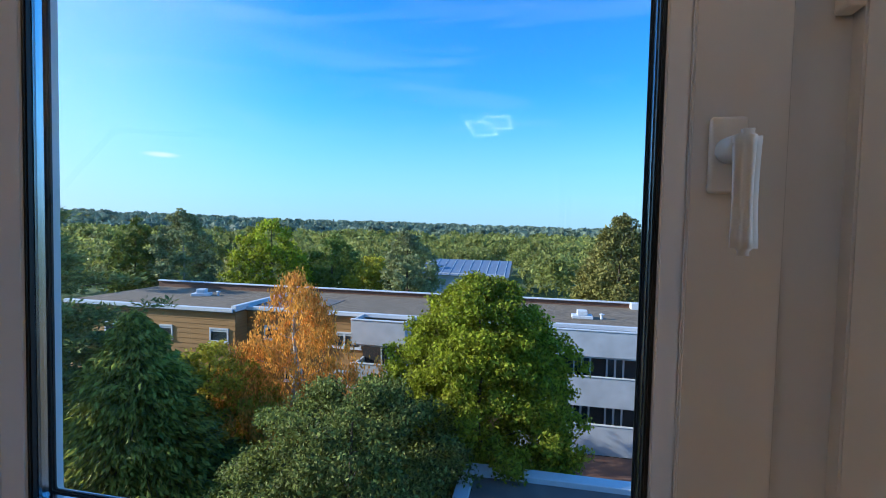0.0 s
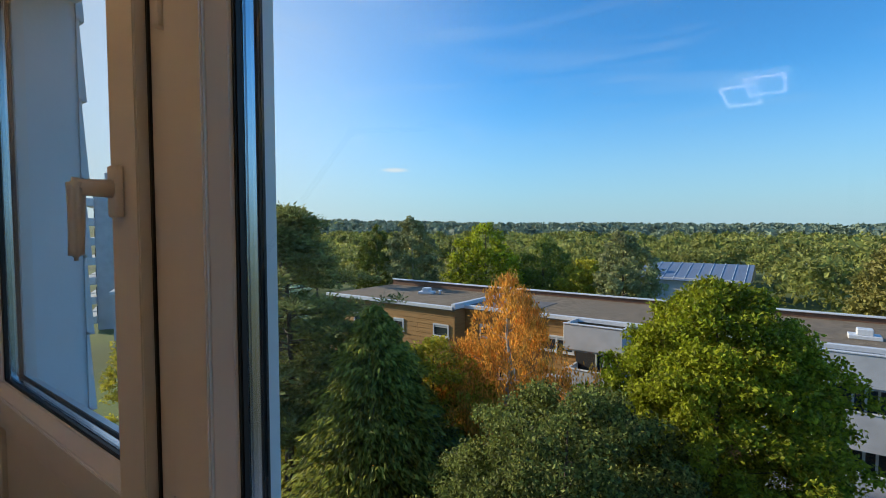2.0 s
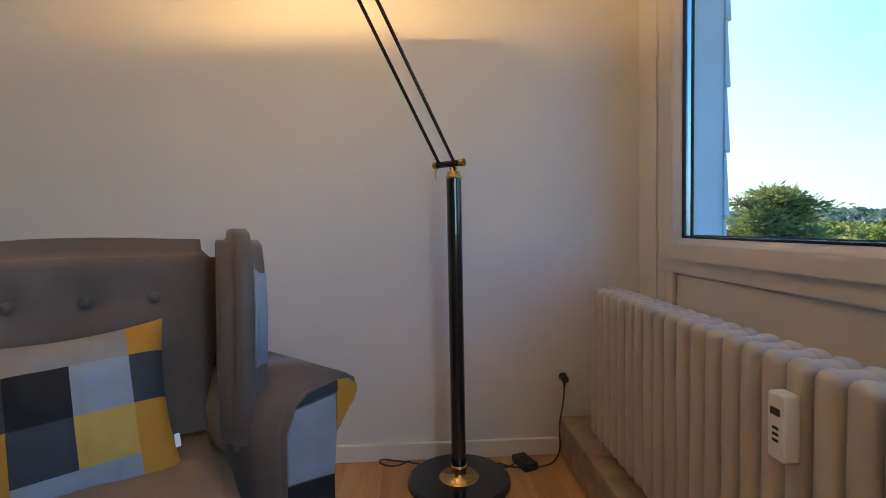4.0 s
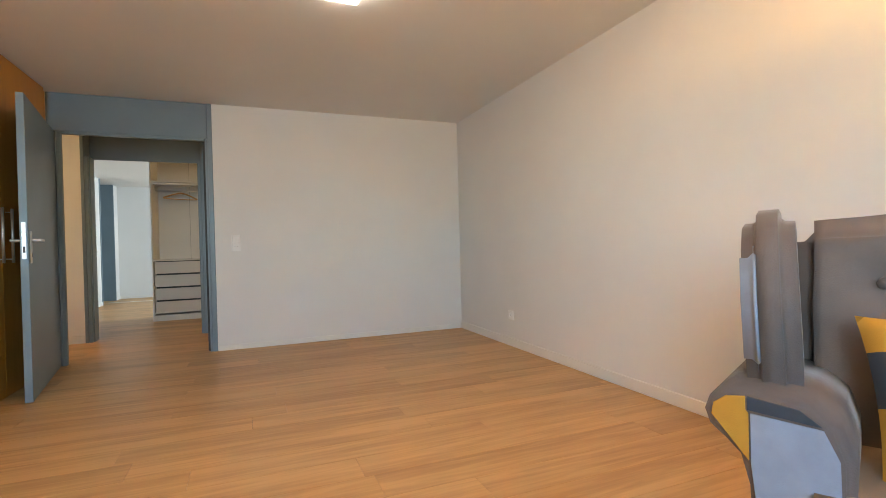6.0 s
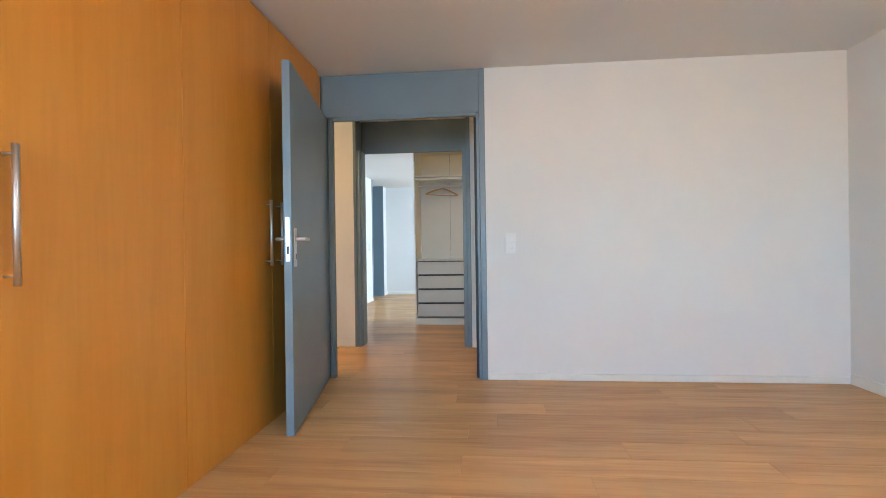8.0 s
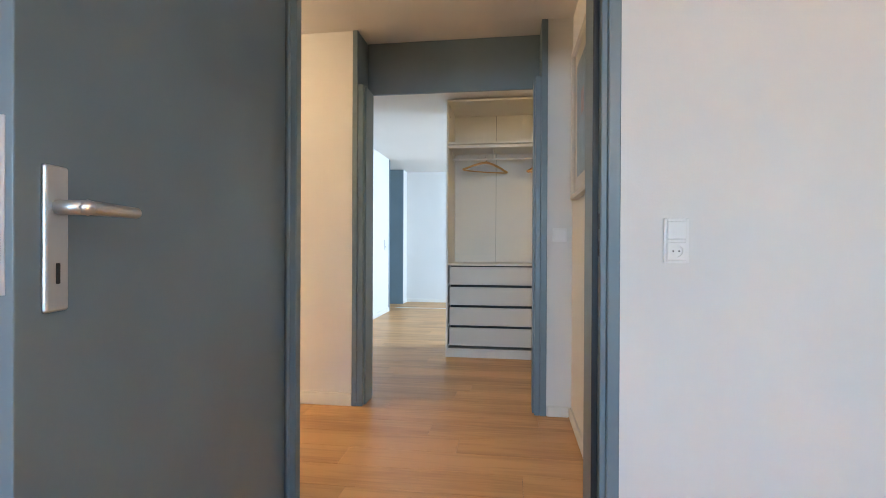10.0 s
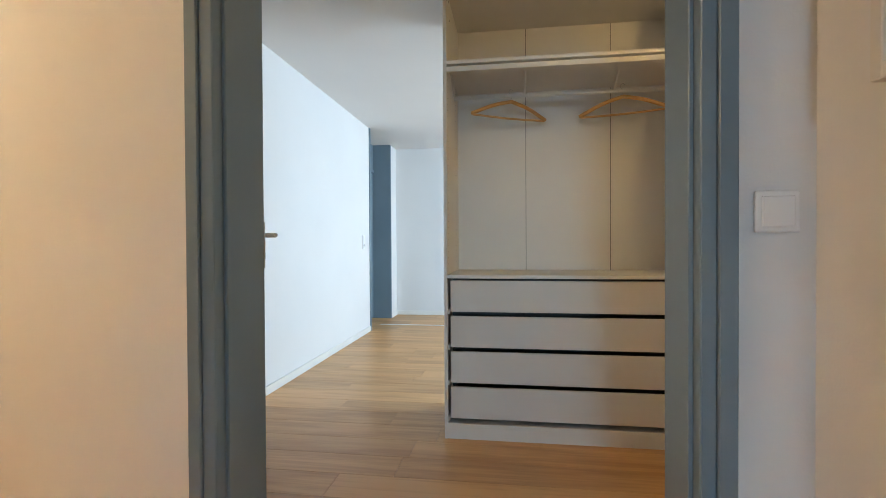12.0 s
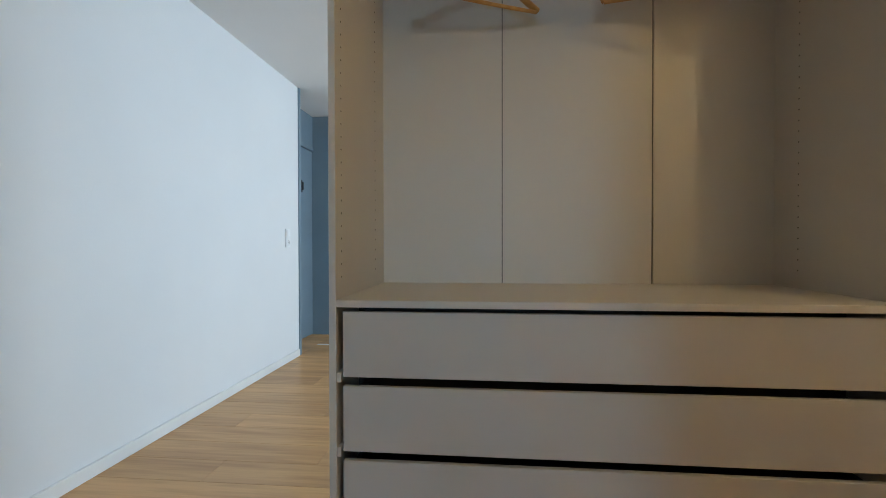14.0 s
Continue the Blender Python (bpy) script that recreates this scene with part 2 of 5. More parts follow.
PICGLASS = glass("picture_glass")
MAT_BOARD = mat("cream_mat_board", (0.72, 0.68, 0.6), 0.8)
FRAME_W = mat("white_picture_frame", (0.74, 0.71, 0.66), 0.4)
LED = glow("white_led_strip", (1, 0.93, 0.85), 5)
WARM = glow("warm_bulb_glass", (1, 0.68, 0.35), 12)


# ---- building tools ----
def part(name, bm, material, parent=None, label="", smooth=False):
    """Links a bmesh as one mesh object under a thing or a part."""
    me = bpy.data.meshes.new(name)
    bm.normal_update()
    bm.to_mesh(me)
    bm.free()
    for m in material if isinstance(material, (list, tuple)) else (material,):
        me.materials.append(m)
    if smooth:
        for p in me.polygons:
            p.use_smooth = True
    ob = new(name, me)
    ob.parent = parent
    if label:
        tagged(ob, label=label)
    return ob


def block(bm, x0, x1, y0, y1, z0, z1, bevel=0.0, seg=1, m=None, mi=0):
    """Adds one box, with its edges rounded off, to a bmesh."""
    made = bmesh.new()
    bmesh.ops.create_cube(made, size=1, matrix=Matrix.LocRotScale(((x0 + x1) / 2, (y0 + y1) / 2, (z0 + z1) / 2), None, (abs(x1 - x0), abs(y1 - y0), abs(z1 - z0))))
    if bevel:
        bmesh.ops.bevel(made, geom=made.edges[:], offset=bevel, segments=seg, affect="EDGES", profile=0.5)
    join(bm, made, m, mi)
    return bm


def join(bm, made, m=None, mi=0):
    if m is not None:
        bmesh.ops.transform(made, matrix=m, verts=made.verts[:])
    for f in made.faces:
        f.material_index = mi
    me = bpy.data.meshes.new("tmp")
    made.to_mesh(me)
    made.free()
    bm.from_mesh(me)
    bpy.data.meshes.remove(me)


def rod(bm, a, b, r0, r1=None, sides=12, mi=0):
    """Adds a round bar from a to b."""
    a, b = Vector(a), Vector(b)
    made = bmesh.new()
    bmesh.ops.create_cone(made, cap_ends=True, segments=sides, radius1=r0, radius2=r0 if r1 is None else r1, depth=(b - a).length)
    turn = (b - a).to_track_quat("Z", "Y").to_matrix().to_4x4()
    join(bm, made, Matrix.Translation((a + b) / 2) @ turn, mi)
    return bm


def lathe(bm, profile, sides=32, m=None, mi=0):
    """Adds a turned body from (radius, height) pairs."""
    made = bmesh.new()
    rings = []
    for r, z in profile:
        if r < 1e-5:
            rings.append([made.verts.new((0, 0, z))])
        else:
            rings.append([made.verts.new((r * math.cos(2 * math.pi * k / sides), r * math.sin(2 * math.pi * k / sides), z)) for k in range(sides)])
    for a, b in zip(rings, rings[1:]):
        for k in range(sides):
            q = [a[k % len(a)], a[(k + 1) % len(a)], b[(k + 1) % len(b)], b[k % len(b)]]
            q = list(dict.fromkeys(q))
            if len(q) > 2:
                made.faces.new(q)
    join(bm, made, m, mi)
    return bm


def tube(name, points, r, material, parent=None, label=""):
    """A round cable or bent bar through points."""
    cu = bpy.data.curves.new(name, "CURVE")
    cu.dimensions, cu.bevel_depth, cu.bevel_resolution, cu.resolution_u = "3D", r, 3, 8
    sp = cu.splines.new("BEZIER")
    sp.bezier_points.add(len(points) - 1)
    for p, co in zip(sp.bezier_points, points):
        p.co = co
        p.handle_left_type = p.handle_right_type = "AUTO"
    cu.use_fill_caps = True
    tmp = bpy.data.objects.new("tmp", cu)
    me = bpy.data.meshes.new_from_object(tmp)
    bpy.data.objects.remove(tmp)
    me.materials.clear()
    me.materials.append(material)
    for p in me.polygons:
        p.use_smooth = True
    ob = new(name, me)
    ob.parent = parent
    if label:
        tagged(ob, label=label)
    return ob


def simple(name, x0, x1, y0, y1, z0, z1, material, parent=None, bevel=0.0, kind="", label="", category=""):
    ob = part(name, block(bmesh.new(), x0, x1, y0, y1, z0, z1, bevel), material, parent)
    return tagged(ob, label, category, kind=kind)


def root(name, m, label, category, group="", kind=""):
    ob = new(name)
    ob.matrix_world = m
    return tagged(ob, label, category, group, kind)


# ---- the flat: floor, ceiling, walls ----
H = 2.34
FLOOR = simple("floor", -2.4, 4.2, -6.4, 7.0, -0.16, -0.012, SUBFLOOR, kind="structure", label="oak laminate plank floor through all rooms", category="floor")
simple("ceiling", -2.6, 4.4, -6.57, 7.2, H, H + 0.16, CEIL, kind="structure", label="plain white painted ceiling", category="ceiling")


def wall(name, x0, x1, y0, y1, z0=-0.012, z1=H, label="smooth white painted wall", material=None):
    return simple(name, x0, x1, y0, y1, z0, z1, material or WALL, kind="structure", label=label, category="wall")


wall("wall_west", 4.0, 4.2, -6.57, 0.18)
wall("wall_south", 1.462, 4.0, 0.0, 0.22)
wall("wall_east", -0.6, -0.46, -6.57, 0.18)
wall("wall_south_corner", -0.46, 0.04, 0.02, 0.18)
wall("wall_hall_west", 1.45, 1.6, 0.22, 1.17)
wall("wall_hall_south_1", -2.4, 0.115, 1.17, 1.38)
wall("wall_hall_south_2", 1.305, 3.4, 1.17, 1.38)
wall("wall_hall_end", -2.55, -2.4, 0.18, 1.38)
wall("wall_hall_north", -2.4, -0.46, 0.021, 0.18)
wall("wall_living_east", -0.92, -0.77, 1.38, 5.5)
wall("wall_living_corner", -0.92, -0.77, 6.48, 6.8)
wall("wall_living_south", -1.3, 3.55, 6.8, 6.95)
wall("wall_living_west_1", 3.4, 3.55, 1.17, 3.4)
wall("wall_living_west_2", 3.4, 3.55, 6.4, 6.8)
wall("wall_living_sill", 3.4, 3.55, 3.4, 6.4, -0.012, 0.4)
wall("wall_living_lintel", 3.4, 3.55, 3.4, 6.4, 2.2, H)
# added wall, out of view: stops direct sun entering the living room opening
wall("wall_sun_blocker", 4.5, 4.65, 2.6, 8.0, -0.1, 3.2, "unseen wall added outside to block sun from the living room")
wall("wall_niche_back", -1.32, -1.2, 5.4, 6.7)


def baseboard(x0, x1, y0, y1, h=0.06):
    return simple("baseboard", x0, x1, y0, y1, 0.0, h, SKIRT, bevel=0.003, kind="structure", label="low white painted baseboard", category="baseboard")


baseboard(3.985, 4.0, -5.95, -0.015, 0.075)
baseboard(1.465, 3.985, -0.015, 0.0, 0.05)
baseboard(1.435, 1.45, 0.235, 1.155)
baseboard(-2.4, 0.112, 1.155, 1.17, 0.08)
baseboard(1.31, 1.435, 1.155, 1.17)
baseboard(-0.77, -0.755, 1.4, 5.49)
baseboard(-0.77, 3.4, 6.785, 6.8)
baseboard(-0.77, -0.755, 6.49, 6.785)
# the strip's near-white colour stands in for a thin streak of sunlight
STRIP = part("floor_sun_strip", block(bmesh.new(), -0.77, 1.6, 5.93, 5.965, 0.0, 0.005, 0.002), mat("sun_bright_aluminium", (0.9, 0.88, 0.84), 0.55, metal=0.3))
tagged(STRIP, "thin transition strip across the plank floor, coloured bright as a streak of sun", "floor strip", kind="structure")


# ---- doors ----
def lever(parent, side, z=1.05):
    """Lever handle with a long plate; side is +1 or -1 along local y. The handle sits near the leaf's free edge at x = 0."""
    h = part("handle", bmesh.new(), STEEL, parent, "brushed steel lever handle with long plate")
    bm = bmesh.new()
    block(bm, -0.022, 0.022, 0, side * 0.008, z - 0.15, z + 0.06, 0.004, 2)
    rod(bm, (0, side * 0.004, z), (0, side * 0.05, z), 0.011, sides=16)
    rod(bm, (0.0, side * 0.05, z), (0.115, side * 0.05, z), 0.0105, 0.009, sides=16)
    lathe(bm, [(0, -0.012), (0.009, -0.008), (0.0125, 0), (0.009, 0.008), (0, 0.012)], 12, Matrix.Translation((0, side * 0.05, z)))
    bm.to_mesh(h.data)
    bm.free()
    for p in h.data.polygons:
        p.use_smooth = len(p.vertices) < 5 and p.area < 4e-4
    key = part("keyhole", block(bmesh.new(), -0.004, 0.004, side * 0.0075, side * 0.0095, z - 0.11, z - 0.08, 0.001), BLACKP, h)
    return h


def door_leaf(m, width, material, label, hinge=1):
    """A flush door leaf. Local x runs from the free edge (0) to the hinges, y is its thickness."""
    d = root("door", m, label, "door")
    part("leaf", block(bmesh.new(), 0, width, -0.021, 0.021, 0.008, 1.995, 0.002, 2), material, d)
    for side in (1, -1):
        h = lever(d, side)
        h.location.x, h.location.y = 0.065, side * 0.0205
    part("lock_plate", block(bmesh.new(), -0.002, 0.0005, -0.011, 0.011, 0.93, 1.165, 0.0006), STEEL, d, "steel lock face plate in the door edge")
    part("latch_bolt", block(bmesh.new(), -0.011, -0.001, -0.006, 0.006, 1.07, 1.1, 0.002), CHROME, d)
    part("dead_bolt_slot", block(bmesh.new(), -0.0028, -0.001, -0.006, 0.006, 0.97, 1.01), BLACKP, d)
    for z in (0.3, 1.02, 1.74):
        part("hinge", rod(bmesh.new(), (width + 0.004, hinge * 0.026, z - 0.05), (width + 0.004, hinge * 0.026, z + 0.05), 0.009), STEEL, d)
    return d


def heading(ax, ay, bx, by):
    return math.degrees(math.atan2(by - ay, bx - ax))


# bedroom door: frame, transom and leaf
D1 = root("door_frame", pose(0, 0, 0), "blue-grey painted wooden door frame with full-height transom panel", "door frame", "door frames", "structure")
part("jamb", block(bmesh.new(), 0.19, 0.294, -0.012, 0.03, 0, 2.006, 0.003), BLUE, D1)
part("jamb", block(block(bmesh.new(), 1.4, 1.422, -0.004, 0.232, 0, 2.006, 0.003), 1.422, 1.464, -0.016, 0.232, 0, H - 0.002, 0.004), BLUE, D1)
part("rebate_bead", rod(bmesh.new(), (0.262, -0.013, 0), (0.262, -0.013, 2.0), 0.008, sides=14), BLUE, D1)
part("transom_panel", block(bmesh.new(), 0.192, 1.422, -0.004, 0.03, 2.012, H - 0.002, 0.004), BLUE, D1)
part("head_rail", block(bmesh.new(), 0.294, 1.4, -0.01, 0.03, 1.985, 2.011, 0.003), BLUE, D1)
part("stop_bead", block(bmesh.new(), 1.38, 1.4005, 0.045, 0.225, 0, 1.985, 0.002), BLUE, D1)
part("seal", block(bmesh.new(), 1.3795, 1.4, 0.04, 0.0455, 0, 1.985), RUBBER, D1)
for z0, z1 in ((1.06, 1.115), (0.965, 1.02)):
    part("strike_hole", block(bmesh.new(), 1.3985, 1.4008, 0.008, 0.03, z0, z1), BLACKP, D1)
part("strike_plate", block(bmesh.new(), 1.3988, 1.4004, 0.001, 0.036, 0.93, 1.15), BLUE, D1)
for z in (0.925, 1.158):
    part("strike_screw", rod(bmesh.new(), (1.41, -0.0035, z), (1.41, -0.0052, z), 0.003), BLUE, D1)
W1 = math.hypot(0.43 - 0.235, -1.185 + 0.03)
door_leaf(pose(0.43, -1.185, 0, 0, 0, heading(0.43, -1.185, 0.235, -0.03)), W1, BLUE, "blue-grey painted flush door standing wide open by the wardrobe")

# doorway from the hall to the living room
D2 = root("door_frame", pose(0, 0, 0), "blue-grey painted door frame round the living room doorway", "door frame", "door frames", "structure")
part("jamb", block(block(bmesh.new(), 0.115, 0.148, 1.155, 1.385, 0, H - 0.002, 0.003), 0.148, 0.182, 1.163, 1.392, 0, 2.005, 0.003), BLUE, D2)
part("jamb", block(block(bmesh.new(), 1.268, 1.305, 1.155, 1.385, 0, H - 0.002, 0.003), 1.236, 1.268, 1.163, 1.392, 0, 2.005, 0.003), BLUE, D2)
part("transom_panel", block(bmesh.new(), 0.148, 1.268, 1.366, 1.39, 2.0, H - 0.002, 0.003), BLUE, D2)
part("stop_bead", block(bmesh.new(), 0.1815, 0.192, 1.2, 1.34, 0, 2.0, 0.002), BLUE, D2)
part("stop_bead", block(bmesh.new(), 1.226, 1.2365, 1.2, 1.34, 0, 2.0, 0.002), BLUE, D2)
T2 = (-0.315, 2.25)
W2 = math.hypot(T2[0] - 0.135, T2[1] - 1.43)
door_leaf(pose(*T2, 0, 0, 0, heading(*T2, 0.135, 1.43)), W2, LEAFW, "pale grey painted flush door swung open into the living room", -1)

# blue niche with a panelled door at the end of the living room wall
D3 = root("door_frame", pose(0, 0, 0), "blue painted door niche with side panel and transom", "door frame", "door frames", "structure")
part("jamb", block(bmesh.new(), -0.93, -0.756, 5.5, 5.53, 0, H - 0.002, 0.003), BLUE, D3)
part("side_panel", block(bmesh.new(), -1.2, -0.758, 6.452, 6.48, 0, H - 0.002, 0.003), BLUE, D3)
part("transom_panel", block(bmesh.new(), -1.03, -1.0, 5.53, 6.452, 2.0, H - 0.002, 0.003), BLUE, D3)
part("head_rail", block(bmesh.new(), -1.04, -0.99, 5.53, 6.452, 1.965, 2.0, 0.003), BLUE, D3)
part("mid_post", block(bmesh.new(), -1.045, -0.985, 6.06, 6.1, 0, 1.965, 0.003), BLUE, D3)
D3L = root("door", pose(-1.025, 5.535, 0), "blue painted closed door in the niche", "door")
part("leaf", block(bmesh.new(), -0.018, 0.018, 0, 0.52, 0.008, 1.96, 0.002), BLUE, D3L)
part("leaf", block(bmesh.new(), -0.018, 0.018, 0.57, 0.912, 0.008, 1.96, 0.002), BLUE, D3L)
part("seal", block(bmesh.new(), 0.0185, 0.0215, 0.555, 0.567, 0.008, 1.96), RUBBER, D3L)
part("handle", block(block(bmesh.new(), 0.018, 0.03, 0.6, 0.625, 1.5, 1.62, 0.003), 0.03, 0.045, 0.604, 0.62, 1.52, 1.6, 0.003), BLACKP, D3L, "small dark latch")


# ---- fitted wardrobe ----
def bar_handle(parent, y, z0, z1):
    bm = rod(bmesh.new(), (0.038, y, z0), (0.038, y, z1), 0.0088, sides=16)
    for z in (z0 + 0.025, z1 - 0.025):
        rod(bm, (0, y, z), (0.038, y, z), 0.004, sides=10)
    return part("handle", bm, STEEL, parent, "straight brushed steel bar handle", smooth=True)


def wardrobe_unit(y0, y1):
    w = root("wardrobe", pose(0.225, y0, 0), "orange beech veneer fitted wardrobe with steel bar handles", "wardrobe", "fitted wardrobe units")
    d = y1 - y0
    part("body", block(bmesh.new(), -0.65, -0.024, 0.001, d - 0.001, 0.0, H - 0.003), BEECH, w)
    half = d / 2
    for k in range(2):
        dr = part("door", block(bmesh.new(), -0.02, 0.0, k * half + 0.0018, (k + 1) * half - 0.0018, 0.003, H - 0.008, 0.0015), BEECH, w)
        bar_handle(dr, half - 0.08 if k == 0 else half + 0.06, 0.905, 1.275)
    return w


for k in range(3):
    wardrobe_unit(-1.742 - 1.611 * k, -0.131 - 1.611 * k)
simple("wardrobe_filler", -0.45, 0.19, -0.13, -0.002, 0, H - 0.003, BEECH, label="narrow beech veneer filler between wardrobe and door frame", category="wardrobe panel")
simple("wardrobe_filler", -0.45, 0.223, -6.3, -4.966, 0, H - 0.003, BEECH, label="orange beech veneer wardrobe end panel", category="wardrobe panel")


# ---- switches and sockets ----
def socket_insert(z):
    """A square insert with a round sunken well; built at height z, facing -y."""
    bm = bmesh.new()
    n, r = 32, 0.0195
    rings = []
    for size, y in ((0.03, -0.009), (0.03, -0.0115), (0.0285, -0.0128), (None, -0.0128), (None, -0.0045)):
        ring = []
        for k in range(n):
            a = 2 * math.pi * k / n
            c, d = math.cos(a), math.sin(a)
            f = r if size is None else size / max(abs(c), abs(d))
            ring.append(bm.verts.new((c * f, y, z + d * f)))
        rings.append(ring)
    for p, q in zip(rings, rings[1:]):
        for k in range(n):
            bm.faces.new((p[k], p[(k + 1) % n], q[(k + 1) % n], q[k]))
    bm.faces.new(rings[-1])
    bmesh.ops.recalc_face_normals(bm, faces=bm.faces[:])
    return bm


def plate_frame(n):
    """The rim of a socket plate: bars round each opening."""
    bm = bmesh.new()
    top = 0.041 + 0.071 * (n - 1)
    block(bm, -0.041, -0.0302, -0.0105, 0, -0.041, top, 0.003, 2)
    block(bm, 0.0302, 0.041, -0.0105, 0, -0.041, top, 0.003, 2)
    for k in range(n + 1):
        z0 = -0.041 if k == 0 else 0.071 * (k - 1) + 0.0302
        z1 = top if k == n else 0.071 * k - 0.0302
        block(bm, -0.0303, 0.0303, -0.0103, 0, z0, z1, 0.002, 2)
    return bm


def wall_plate(m, n, kinds, label, category):
    """n stacked 80 mm inserts on a frame; local x across, z up, y out of the wall towards -y."""
    s = root("wall_socket", m, label, category)
    part("frame", block(bmesh.new(), -0.041, 0.041, -0.0095, 0, -0.041, 0.041 + 0.071 * (n - 1), 0.004, 2) if "socket" not in kinds else plate_frame(n), SOCKET, s)
    for k, kind in enumerate(kinds):
        z = 0.071 * (n - 1 - k)
        if kind == "switch":
            part("rocker", block(bmesh.new(), -0.03, 0.03, -0.0145, -0.001, z - 0.03, z + 0.03, 0.002), SOCKET, s)
        else:
            part("insert", socket_insert(z), SOCKET, s)
            for dx in (-0.0095, 0.0095):
                part("contact_hole", rod(bmesh.new(), (dx, -0.004, z), (dx, -0.0062, z), 0.0028, sides=8), BLACKP, s)
    return s


wall_plate(pose(1.647, 0, 0.985), 2, ("switch", "socket"), "white light switch above a power socket on the wall", "wall socket")
wall_plate(pose(1.377, 1.17, 1.068), 1, ("switch",), "single white light switch on the hall wall", "light switch")
wall_plate(pose(4.0, -1.135, 0.285, 0, 0, -90), 1, ("socket",), "small white power socket low on the wall", "wall socket")
wall_plate(pose(-0.77, 5.27, 0.99, 0, 0, 90), 2, ("switch", "socket"), "white switch and socket beside the niche", "wall socket")
S4 = wall_plate(pose(4.0, -5.972, 0.345, 0, 0, -90), 1, ("socket",), "white power socket with a black plug in it", "wall socket")

# ---- hall ----
PIC = root("framed_picture", pose(1.45, 0.63, 1.655, 0, 0, 0), "white framed abstract blue picture under glass", "picture")
for y0, y1, z0, z1 in ((-0.35, -0.325, -0.4, 0.4), (0.325, 0.35, -0.4, 0.4), (-0.325, 0.325, -0.4, -0.375), (-0.325, 0.325, 0.375, 0.4)):
    part("frame_side", block(bmesh.new(), -0.034, 0, y0, y1, z0, z1, 0.002), FRAME_W, PIC)
part("mat_board", block(bmesh.new(), -0.012, -0.004, -0.325, 0.325, -0.375, 0.375), MAT_BOARD, PIC)
PAINT = mat("abstract_blue_print", (0.14, 0.27, 0.4), 0.7, vary=0.5, scale=3.2)
RED = mat("faded_red_print", (0.4, 0.2, 0.2), 0.7, vary=0.3, scale=9)
part("print", block(bmesh.new(), -0.0145, -0.012, -0.245, 0.245, -0.29, 0.29), PAINT, PIC, "blurred abstract print in blue tones")
part("print_patch", block(bmesh.new(), -0.0155, -0.0145, 0.02, 0.1, 0.0, 0.12, 0.0), RED, PIC)
bm = bmesh.new()
bm.faces.new([bm.verts.new(c) for c in ((-0.02, -0.325, -0.375), (-0.02, -0.325, 0.375), (-0.02, 0.325, 0.375), (-0.02, 0.325, -0.375))])
part("pane", bm, PICGLASS, PIC)


def dome_lamp(x, y, label):
    d = root("ceiling_lamp", pose(x, y, H), label, "ceiling lamp")
    part("canopy", lathe(bmesh.new(), [(0, 0), (0.05, 0), (0.05, -0.03), (0.0, -0.035)], 24), SOCKET, d)
    part("bulb", lathe(bmesh.new(), [(0.012, -0.034), (0.02, -0.05), (0.03, -0.075), (0.022, -0.1), (0, -0.108)], 20), WARM, d, "lit warm white bulb", smooth=True)
    return d


dome_lamp(-1.65, 0.5, "bare warm ceiling bulb in the hall")
dome_lamp(2.2, 1.75, "bare warm ceiling bulb by the open wardrobes")

# two overlapping square light rings on the bedroom ceiling
RING = root("ceiling_ring_lamp", pose(0, 0, 0), "ceiling lamp of two overlapping lit square rings", "ceiling lamp")
part("rose", block(bmesh.new(), 2.1, 2.22, -2.86, -2.72, H - 0.035, H, 0.004), SOCKET, RING)
for x0, x1, y0, y1, z in ((2.13, 2.35, -3.0, -2.4, 2.285), (1.98, 2.205, -3.1, -2.6, 2.3)):
    r = part("ring", bmesh.new(), LED, RING, "thin glowing white rectangle")
    bm = bmesh.new()
    for a0, a1, b0, b1 in ((x0, x1, y0, y0 + 0.03), (x0, x1, y1 - 0.03, y1), (x0, x0 + 0.02, y0 + 0.03, y1 - 0.03), (x1 - 0.02, x1, y0 + 0.03, y1 - 0.03)):
        block(bm, a0, a1, b0, b1, z, z + 0.012)
    bm.to_mesh(r.data)
    bm.free()
    part("stem", rod(bmesh.new(), ((x0 + x1) / 2, y0 + 0.01, z + 0.02), (2.16, -2.8, H - 0.02), 0.004), CHROME, RING)


